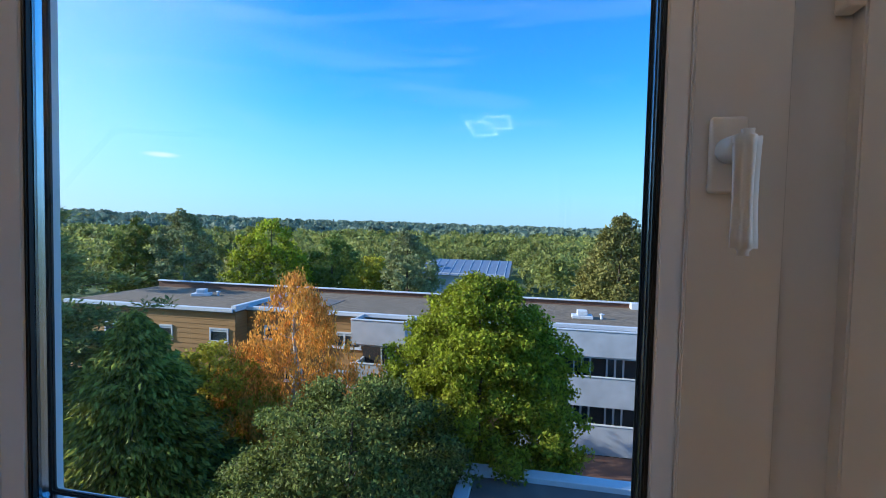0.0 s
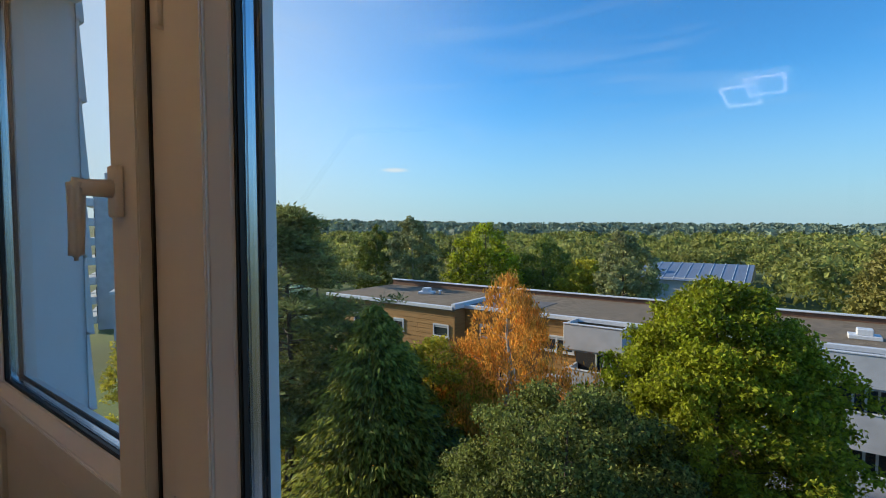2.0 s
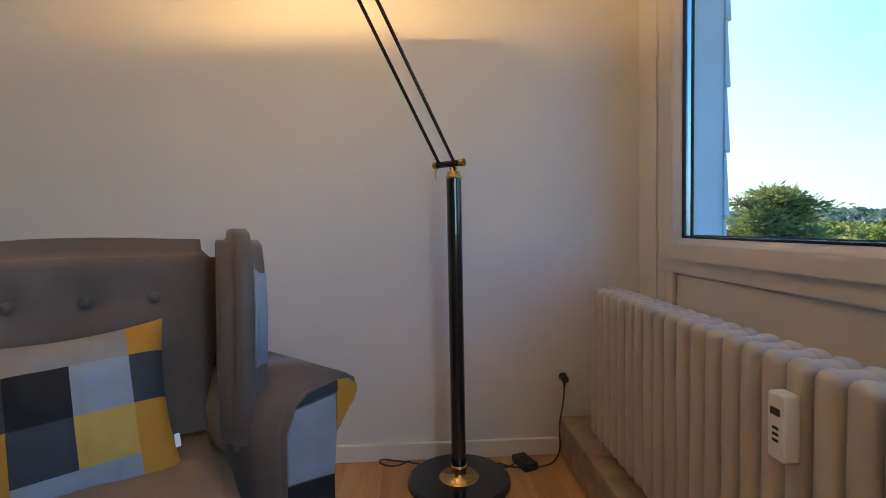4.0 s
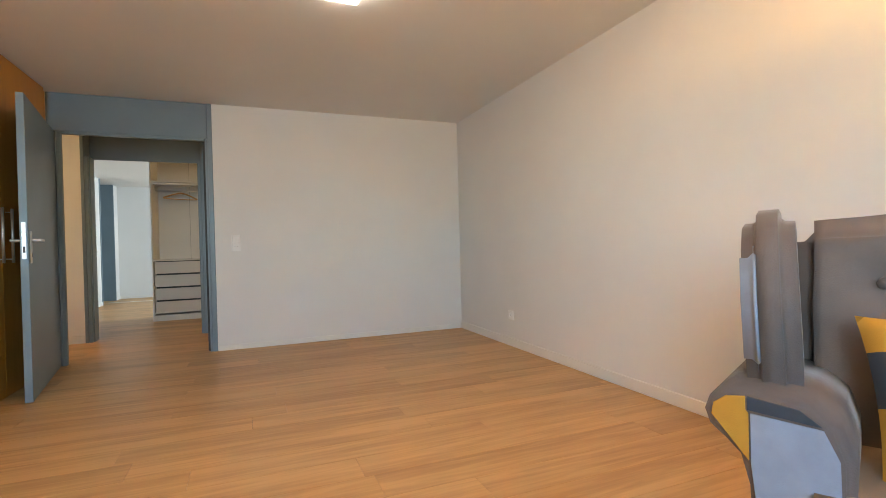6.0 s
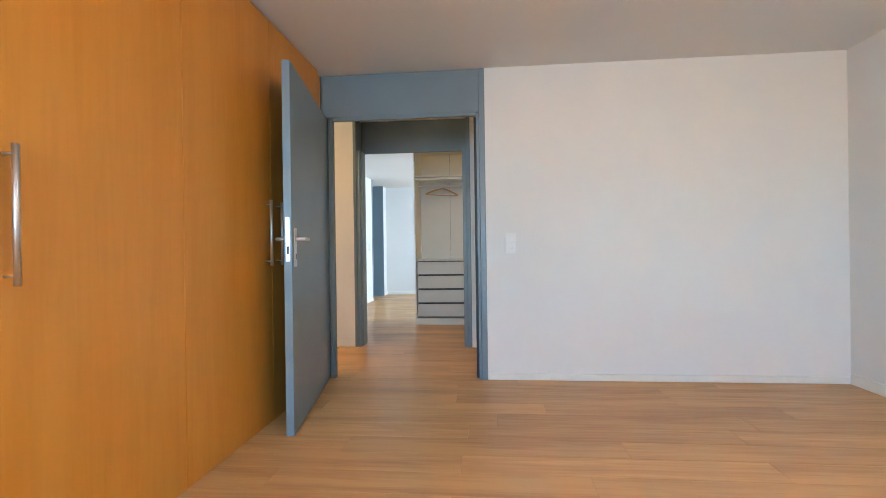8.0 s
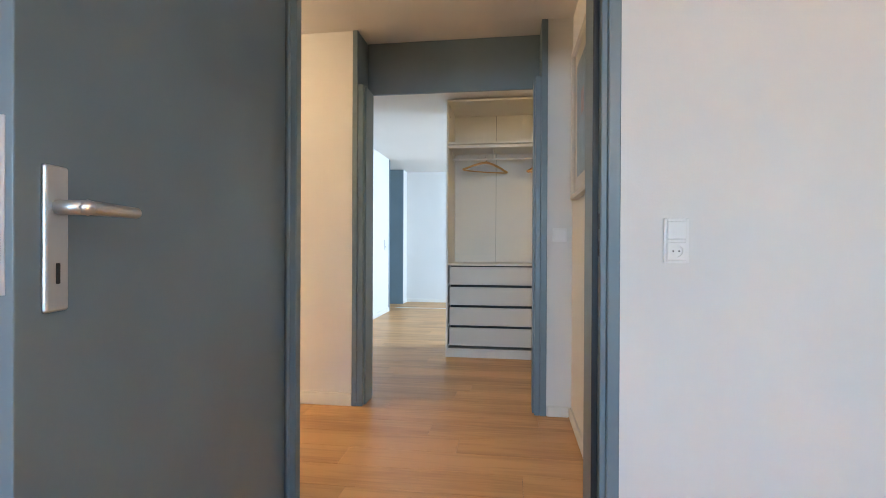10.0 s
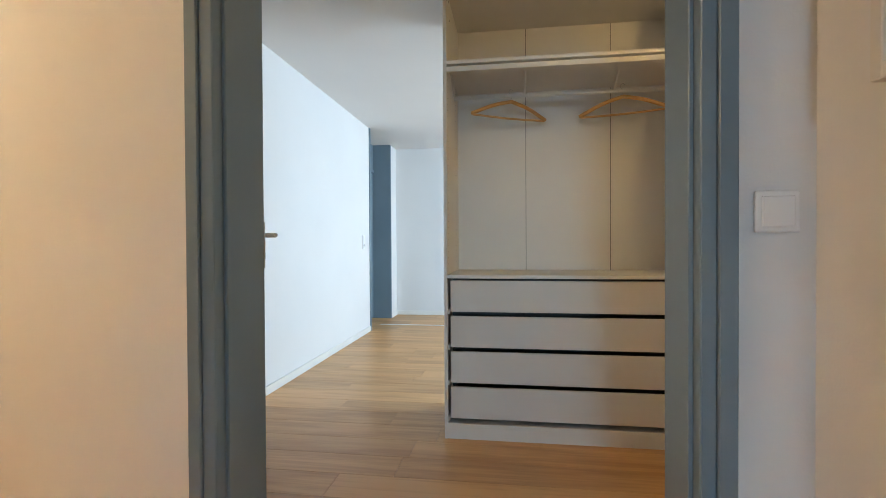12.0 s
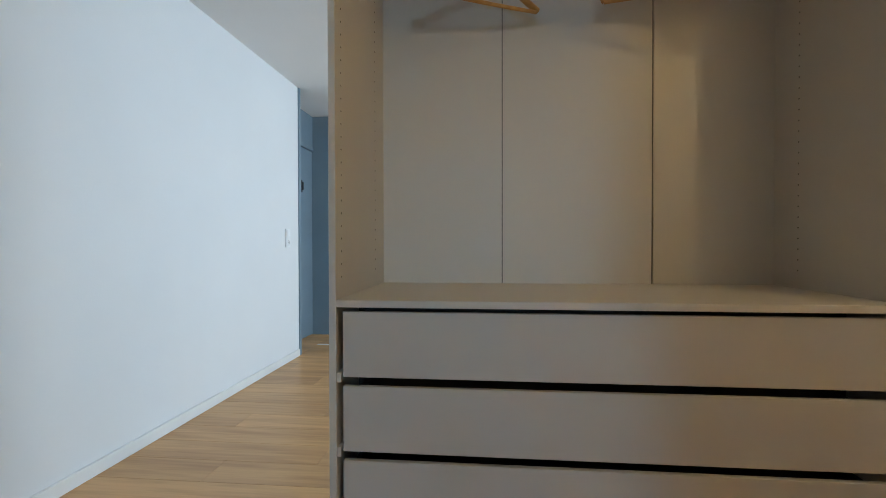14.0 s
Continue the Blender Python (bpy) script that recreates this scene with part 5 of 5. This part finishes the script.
L_GREEN = leafy("hornbeam_leaves", (0.29, 0.33, 0.02), spread=0.6, trans=0.4)
L_DARK = leafy("dark_holly_leaves", (0.19, 0.22, 0.05), spread=0.75, trans=0.3)
L_SPRUCE = leafy("spruce_needles", (0.28, 0.3, 0.055), spread=0.6, trans=0.4)
L_PINE = leafy("pine_needles", (0.19, 0.215, 0.065), trans=0.32)
L_ORANGE = leafy("orange_birch_leaves", (0.74, 0.4, 0.075), trans=0.45)
L_YELLOW = leafy("yellowing_leaves", (0.42, 0.39, 0.04), trans=0.4)
L_WILLOW = leafy("silver_green_leaves", (0.28, 0.3, 0.13), trans=0.3)
L_MID = leafy("mid_green_leaves", (0.17, 0.21, 0.04), trans=0.35)
L_FAR = leafy("far_wood_leaves", (0.27, 0.29, 0.075), spread=0.4, trans=0.42)


def leaf_mesh(name, pos, size, rs, material, along=None, aspect=1.0):
    """One small four-cornered leaf, folded by chance, at each place."""
    n = len(pos)
    a = rs.normal(size=(n, 3)) if along is None else along + 0.35 * rs.normal(size=(n, 3))
    a /= np.linalg.norm(a, axis=1, keepdims=True)
    b = np.cross(a, rs.normal(size=(n, 3)))
    b /= np.linalg.norm(b, axis=1, keepdims=True) + 1e-9
    s = (size * rs.uniform(0.6, 1.35, size=n))[:, None]
    a, b = a * s * aspect, b * s
    fold = np.cross(a, b)
    fold /= np.linalg.norm(fold, axis=1, keepdims=True) + 1e-9
    v = np.stack([pos - a, pos - b * 0.62 + fold * s * 0.25, pos + a, pos + b * 0.62 + fold * s * 0.25], 1).reshape(-1, 3)
    me = bpy.data.meshes.new(name)
    me.from_pydata(v.tolist(), [], np.arange(4 * n).reshape(-1, 4).tolist())
    me.materials.append(material)
    return me


def crown_points(profile, height, radius, count, rs, clump=0.5, blobs=260, inner=0.2, squash=0.75):
    """Leaf places: clumps spread over the skin of a turned outline, uneven, with gaps, and a thin filling inside."""
    hs, rr = np.array([p[0] for p in profile]), np.array([p[1] for p in profile])
    u = rs.uniform(0.02, 1, size=blobs * 4)
    keep = rs.uniform(size=len(u)) < np.interp(u, hs, rr) + 0.08
    u = u[keep][:blobs]
    ang = rs.uniform(0, 2 * np.pi, size=len(u))
    lump = 1 + 0.16 * np.sin(3 * ang + 5 * u + rs.uniform(0, 6)) + 0.1 * rs.normal(size=len(u))
    r = np.interp(u, hs, rr) * radius * lump * rs.uniform(0.82, 1.0, size=len(u))
    c = np.stack([r * np.cos(ang), r * np.sin(ang), u * height], 1)
    pick = rs.randint(0, len(c), size=count)
    d = rs.normal(size=(count, 3))
    d *= (clump * rs.uniform(0.2, 1, size=count) / np.linalg.norm(d, axis=1))[:, None]
    d[:, 2] *= squash
    p = c[pick] + d
    m = rs.uniform(size=count) < inner
    p[m, :2] *= rs.uniform(0.3, 0.9, size=(m.sum(), 1))
    return p


def limbs(bm, height, base, spread, n, rg, r0, up=0.5, mi=0):
    """A tapered, slightly bent trunk with limbs that thin out."""
    pts = [Vector((0, 0, 0))]
    for k in range(1, 7):
        pts.append(Vector((rg.uniform(-0.12, 0.12), rg.uniform(-0.12, 0.12), height * k / 6)))
    for k in range(6):
        rod(bm, pts[k], pts[k + 1], r0 * (1 - 0.15 * k), r0 * (0.85 - 0.15 * k), sides=9)
    for k in range(n):
        z = base + (height * 0.95 - base) * k / n
        a = rg.uniform(0, 6.283)
        ln = spread * rg.uniform(0.5, 1.0) * (1.1 - z / height)
        o = Vector((0, 0, z))
        mid = o + Vector((math.cos(a), math.sin(a), up)) * ln * 0.5
        tip = mid + Vector((math.cos(a + 0.3), math.sin(a + 0.3), up * 0.8)) * ln * 0.5
        rod(bm, o, mid, r0 * 0.36 * (1.1 - z / height), r0 * 0.2 * (1.1 - z / height), sides=6)
        rod(bm, mid, tip, r0 * 0.2 * (1.1 - z / height), 0.012, sides=5)
    return bm


def broad_tree(x, y, top, radius, bottom, profile, material, count, leaf, label, seed, clump=0.5, blobs=260, bark=None, inner=0.2, squash=0.75, droop=False, name="tree"):
    rs, rg = np.random.RandomState(seed), random.Random(seed)
    t = root(name, pose(x, y, GZ), label, "tree")
    hgt = top - GZ
    part("trunk", limbs(bmesh.new(), hgt * 0.9, max(1.5, bottom - GZ), radius * 1.1, 16, rg, 0.05 + radius * 0.05), bark or BARK, t)
    p = crown_points(profile, top - bottom, radius, count, rs, clump, blobs, inner, squash)
    p[:, 2] += bottom - GZ
    al = np.tile(np.array([[0, 0, -1.0]]), (len(p), 1)) if droop else None
    c = new("crown", leaf_mesh("crown", p, leaf, rs, material, al, 1.7 if droop else 1.0))
    c.parent = t
    return t


def spruce(x, y, top, radius, bottom, label, seed, material, levels=34, per=10, step=14, leaf=0.17):
    rs, rg = np.random.RandomState(seed), random.Random(seed)
    t = root("tree", pose(x, y, GZ), label, "tree")
    hgt = top - GZ
    bm = bmesh.new()
    rod(bm, (0, 0, 0), (0, 0, hgt * 0.97), 0.22, 0.02, sides=9)
    ps, al = [], []
    b0 = bottom - GZ
    for k in range(levels):
        u = k / levels
        z = b0 + (hgt - b0) * u
        ln = radius * (1 - u) ** 0.72 * rg.uniform(0.85, 1.1) + 0.12
        for j in range(per):
            a = rg.uniform(0, 6.283)
            l2 = ln * rg.uniform(0.65, 1.08)
            d = np.array([math.cos(a), math.sin(a), 0.0])
            if j % 3 == 0:
                rod(bm, (0, 0, z), (d[0] * l2 * 0.9, d[1] * l2 * 0.9, z - 0.22 * l2), 0.025, 0.008, sides=4)
            for s in range(step):
                f = (s + rg.random()) / step
                side = np.array([-d[1], d[0], 0]) * rg.uniform(-0.28, 0.28) * l2 * (1 - 0.5 * f)
                ps.append(d * l2 * f + side + np.array([0, 0, z - 0.3 * l2 * f + 0.12 * l2 * f * f + rg.uniform(-0.1, 0.06)]))
                al.append(d * 0.8 + np.array([0, 0, -0.5]))
    part("trunk", bm, BARK, t)
    c = new("crown", leaf_mesh("crown", np.array(ps), leaf, rs, material, np.array(al), 1.5))
    c.parent = t
    return t


def pine(x, y, top, radius, label, seed, levels=46, material=None):
    rs, rg = np.random.RandomState(seed), random.Random(seed)
    t = root("tree", pose(x, y, GZ), label, "tree")
    hgt = top - GZ
    bm = bmesh.new()
    for k in range(8):
        rod(bm, (0.1 * math.sin(k), 0.1 * math.cos(k), hgt * k / 8), (0.1 * math.sin(k + 1), 0.1 * math.cos(k + 1), hgt * (k + 1) / 8), 0.27 * (1 - k / 9), 0.27 * (1 - (k + 1) / 9), sides=9)
    ps, al = [], []
    for k in range(levels):
        u = (k + rg.random()) / levels
        z = hgt * (0.22 + 0.78 * u)
        a = rg.uniform(0, 6.283)
        ln = radius * (0.35 + 0.75 * math.sin(math.pi * min(1, 0.25 + 0.72 * (1 - u)))) * rg.uniform(0.6, 1.1) * (1 if u < 0.55 else max(0.22, 1 - 1.75 * (u - 0.55)))
        d = np.array([math.cos(a), math.sin(a), 0.1])
        rod(bm, (0, 0, z), tuple(d * ln + np.array([0, 0, z])), 0.07 * (1.1 - u), 0.015, sides=5)
        for q in range(9):
            f = 0.3 + 0.75 * (q + rg.random()) / 9
            c = d * ln * f + np.array([rg.uniform(-1, 1), rg.uniform(-1, 1), 0]) * 0.26 * ln * f + np.array([0, 0, z + rg.uniform(-0.05, 0.25)])
            w = rg.uniform(0.34, 0.68)
            m = rs.normal(size=(60, 3)) * np.array([w, w, w * 0.38]) * 0.62
            ps.append(c + m)
            al.append(m + np.array([0, 0, 0.12]))
    part("trunk", bm, BARK, t)
    c = new("crown", leaf_mesh("crown", np.concatenate(ps), 0.072, rs, material or L_PINE, np.concatenate(al) * 3, 1.9))
    c.parent = t
    return t


FULL = [(0, 0.7), (0.15, 0.92), (0.4, 1.0), (0.6, 0.97), (0.75, 0.82), (0.87, 0.6), (0.95, 0.36), (1.0, 0.1)]
DOME = [(0, 0.9), (0.35, 1.0), (0.6, 0.98), (0.78, 0.84), (0.9, 0.62), (0.97, 0.36), (1.0, 0.12)]
EGG = [(0, 0.3), (0.1, 0.7), (0.3, 1.0), (0.55, 0.93), (0.75, 0.7), (0.9, 0.4), (1.0, 0.05)]
ROUND = [(0, 0.75), (0.2, 0.95), (0.45, 1.0), (0.7, 0.85), (0.88, 0.55), (1.0, 0.12)]
TALL = [(0, 0.4), (0.15, 0.8), (0.4, 1.0), (0.7, 0.75), (0.9, 0.4), (1.0, 0.08)]
broad_tree(3.85, -24.0, -0.5, 3.95, -12.9, FULL, L_GREEN, 200000, 0.074, "dense egg-shaped green hornbeam in evening sun", 1, 0.5, 900, inner=0.2)
broad_tree(6.8, -18.4, -3.2, 3.6, -12.6, DOME, L_DARK, 180000, 0.058, "dark rounded evergreen tree below the window", 2, 0.55, 620, inner=0.2)
spruce(16.8, -21.2, -2.0, 5.4, -12.0, "dark drooping spruce below the window", 3, L_SPRUCE, 64, 24, 40, 0.095)
pine(22.4, -20.8, 2.1, 4.3, "tall dark pine with layered limbs", 4, 100)
broad_tree(14.0, -28.4, -1.3, 4.3, -9.4, [(0, 0.6), (0.2, 1.0), (0.45, 0.8), (0.7, 0.48), (0.88, 0.25), (1.0, 0.05)], L_ORANGE, 20000, 0.065, "slender birch with sparse orange autumn leaves", 5, 0.42, 260, BIRCHB, 0.35, 1.3, True)
broad_tree(16.9, -25.6, -4.4, 3.4, -12.4, ROUND, L_YELLOW, 26000, 0.1, "low tree with yellowing leaves", 6, 0.5, 420, inner=0.3)
for k, (x, y, top, r) in enumerate(((12.4, -28.0, -7.6, 2.6), (10.4, -24.6, -8.6, 2.6), (18.6, -23.4, -7.4, 2.9), (14.4, -23.6, -8.2, 2.6), (20.5, -29.0, -7.0, 2.8))):
    broad_tree(x, y, top, r, -12.8, ROUND, L_MID if k in (2, 4) else L_DARK, 12000, 0.11, "dense shaded garden shrub between the houses", 60 + k, 0.5, 260, inner=0.25, name="shrub")
broad_tree(21.5, -24.0, -6.5, 2.6, -12.6, ROUND, L_MID, 9000, 0.11, "green garden tree in shade", 7, 0.5, 160)
broad_tree(-6.4, -33.0, -10.6, 0.75, -12.9, EGG, L_DARK, 2500, 0.08, "small clipped evergreen by the terrace", 8, 0.25, 60, name="shrub")
broad_tree(24.0, -20.5, -9.8, 2.2, -12.8, ROUND, L_YELLOW, 6000, 0.1, "golden shrub on the lawn", 18, 0.4, 120, name="shrub")
# row behind the houses
broad_tree(57.0, -72.0, 3.1, 4.6, -12.0, TALL, L_WILLOW, 9000, 0.27, "tall silvery birch behind the houses", 9, 0.9, 200, BIRCHB)
broad_tree(63.0, -69.0, 1.6, 3.8, -12.0, TALL, L_MID, 7000, 0.27, "dense green tree behind the houses", 10, 0.9, 160)
broad_tree(42.0, -72.5, 2.0, 5.4, -12.0, ROUND, L_GREEN, 9000, 0.28, "broad yellow-green tree behind the houses", 12, 1.0, 200)
spruce(66.0, -58.0, 1.9, 2.2, -8.0, "slim dark spruce behind the houses", 13, L_SPRUCE, 26, 8, 9)
broad_tree(34.5, -78.0, -0.5, 4.4, -12.0, ROUND, L_MID, 7000, 0.28, "green tree behind the houses", 14, 1.0, 160)
broad_tree(20.2, -72.0, 0.7, 4.2, -12.0, TALL, L_WILLOW, 8000, 0.26, "silver-leaved tree behind the roof", 15, 0.9, 180)
broad_tree(26.5, -76.0, -3.4, 4.0, -12.0, ROUND, L_YELLOW, 6000, 0.26, "yellowing tree behind the roof", 16, 0.9, 150)
broad_tree(-7.4, -64.0, 3.3, 5.3, -13.0, [(0, 0.8), (0.25, 1.0), (0.5, 0.9), (0.68, 0.7), (0.82, 0.48), (0.93, 0.25), (1.0, 0.05)], leafy("sunny_conifer_needles", (0.2, 0.19, 0.05), trans=0.25), 26000, 0.2, "broad sunlit conifer behind the flat roof", 17, 0.75, 700, inner=0.2)
broad_tree(-15.5, -70.0, -1.5, 4.6, -12.0, TALL, L_WILLOW, 7000, 0.27, "tall green tree beside the conifer", 19, 0.9, 160)
# this pine's needles are coloured very pale to carry haze and glare
pine(48.5, -38.6, 3.7, 4.1, "broad blue-green pine beside the white facade", 20, 30, leafy("haze_paled_pine_needles", (0.5, 0.6, 0.44), trans=0.65))
broad_tree(38.0, -21.5, -3.5, 3.2, -12.0, ROUND, L_YELLOW, 8000, 0.13, "golden leaved tree beside the facade", 21, 0.6, 150)
broad_tree(60.0, -47.0, 1.8, 4.0, -12.0, TALL, L_MID, 7000, 0.22, "tall tree beside the pavilion", 22, 0.9, 170)


def wood_belt(name, n, r0, r1, a0, a1, leaves, size, tree, seed, material, label, hgt=(9, 13)):
    """Far woods: many small crowns in one mesh."""
    rs = np.random.RandomState(seed)
    out = []
    for k in range(n):
        r = math.sqrt(rs.uniform(r0 * r0, r1 * r1))
        a = radians(rs.uniform(a0, a1))
        x, y = r * math.cos(a), -6 + r * math.sin(a)
        if -36 < x < 38 and y > -50 or abs(x - 18) < 13 and -127 < y < -60:
            continue
        z = terrain(r, a)
        h = rs.uniform(*hgt)
        w = tree * rs.uniform(0.7, 1.3)
        d = rs.normal(size=(leaves, 3))
        d /= np.linalg.norm(d, axis=1, keepdims=True)
        d *= rs.uniform(0.75, 1.05, size=(leaves, 1))
        d[:, 2] = np.abs(d[:, 2]) * 1.15 - 0.25
        out.append(np.array([x, y, z + h - w]) + d * w)
    me = leaf_mesh(name, np.concatenate(out), size, rs, material)
    return tagged(new(name, me), label, "woods", kind="stuff")


wood_belt("woods_near", 420, 92, 170, 198, 335, 240, 0.5, 4.2, 31, L_FAR, "belt of mixed green trees behind the houses", (7.0, 11.0))
wood_belt("woods_middle", 900, 150, 420, 200, 335, 110, 1.2, 6.0, 32, L_FAR, "mixed woods and hedges in the valley", (7, 12))
# the far ridges' paler, greyer leaf colour has the haze of distance painted in
wood_belt("woods_far", 1500, 420, 1500, 200, 335, 60, 3.4, 11.0, 33, leafy("haze_tinted_wood_leaves", (0.2, 0.26, 0.19), spread=0.25, trans=0.2), "distant wooded ridges", (10, 15))


# ---- floor planks ----
UNIT = bpy.data.meshes.new("plank")
bm = block(bmesh.new(), -0.5, 0.5, -0.5, 0.5, -1, 0)
for v in bm.verts:
    if v.co.z > -0.5:
        v.co.x *= 0.9995
        v.co.y *= 0.996
bm.to_mesh(UNIT)
bm.free()
UNIT.materials.append(OAK)
rng = random.Random(5)


def planks(x0, x1, y0, y1, width=0.193, length=1.38):
    y = y0
    while y < y1 - 0.01:
        top = min(y + width, y1)
        x = x0 - rng.uniform(0.05, 1.3)
        while x < x1:
            a, b = max(x, x0), min(x + length, x1)
            if b - a > 0.02:
                p = new("plank", UNIT)
                p.parent = FLOOR
                p.location = ((a + b) / 2, (y + top) / 2, 0)
                p.scale = (b - a - 0.0012, top - y - 0.0012, 0.012)
            x += length
        y = top


planks(0.19, 4.0, -5.96, 0.0)
planks(-1.2, 1.45, 0.0, 1.38)
planks(-0.77, 3.4, 1.38, 6.8)
planks(-1.2, -0.77, 5.53, 6.452)
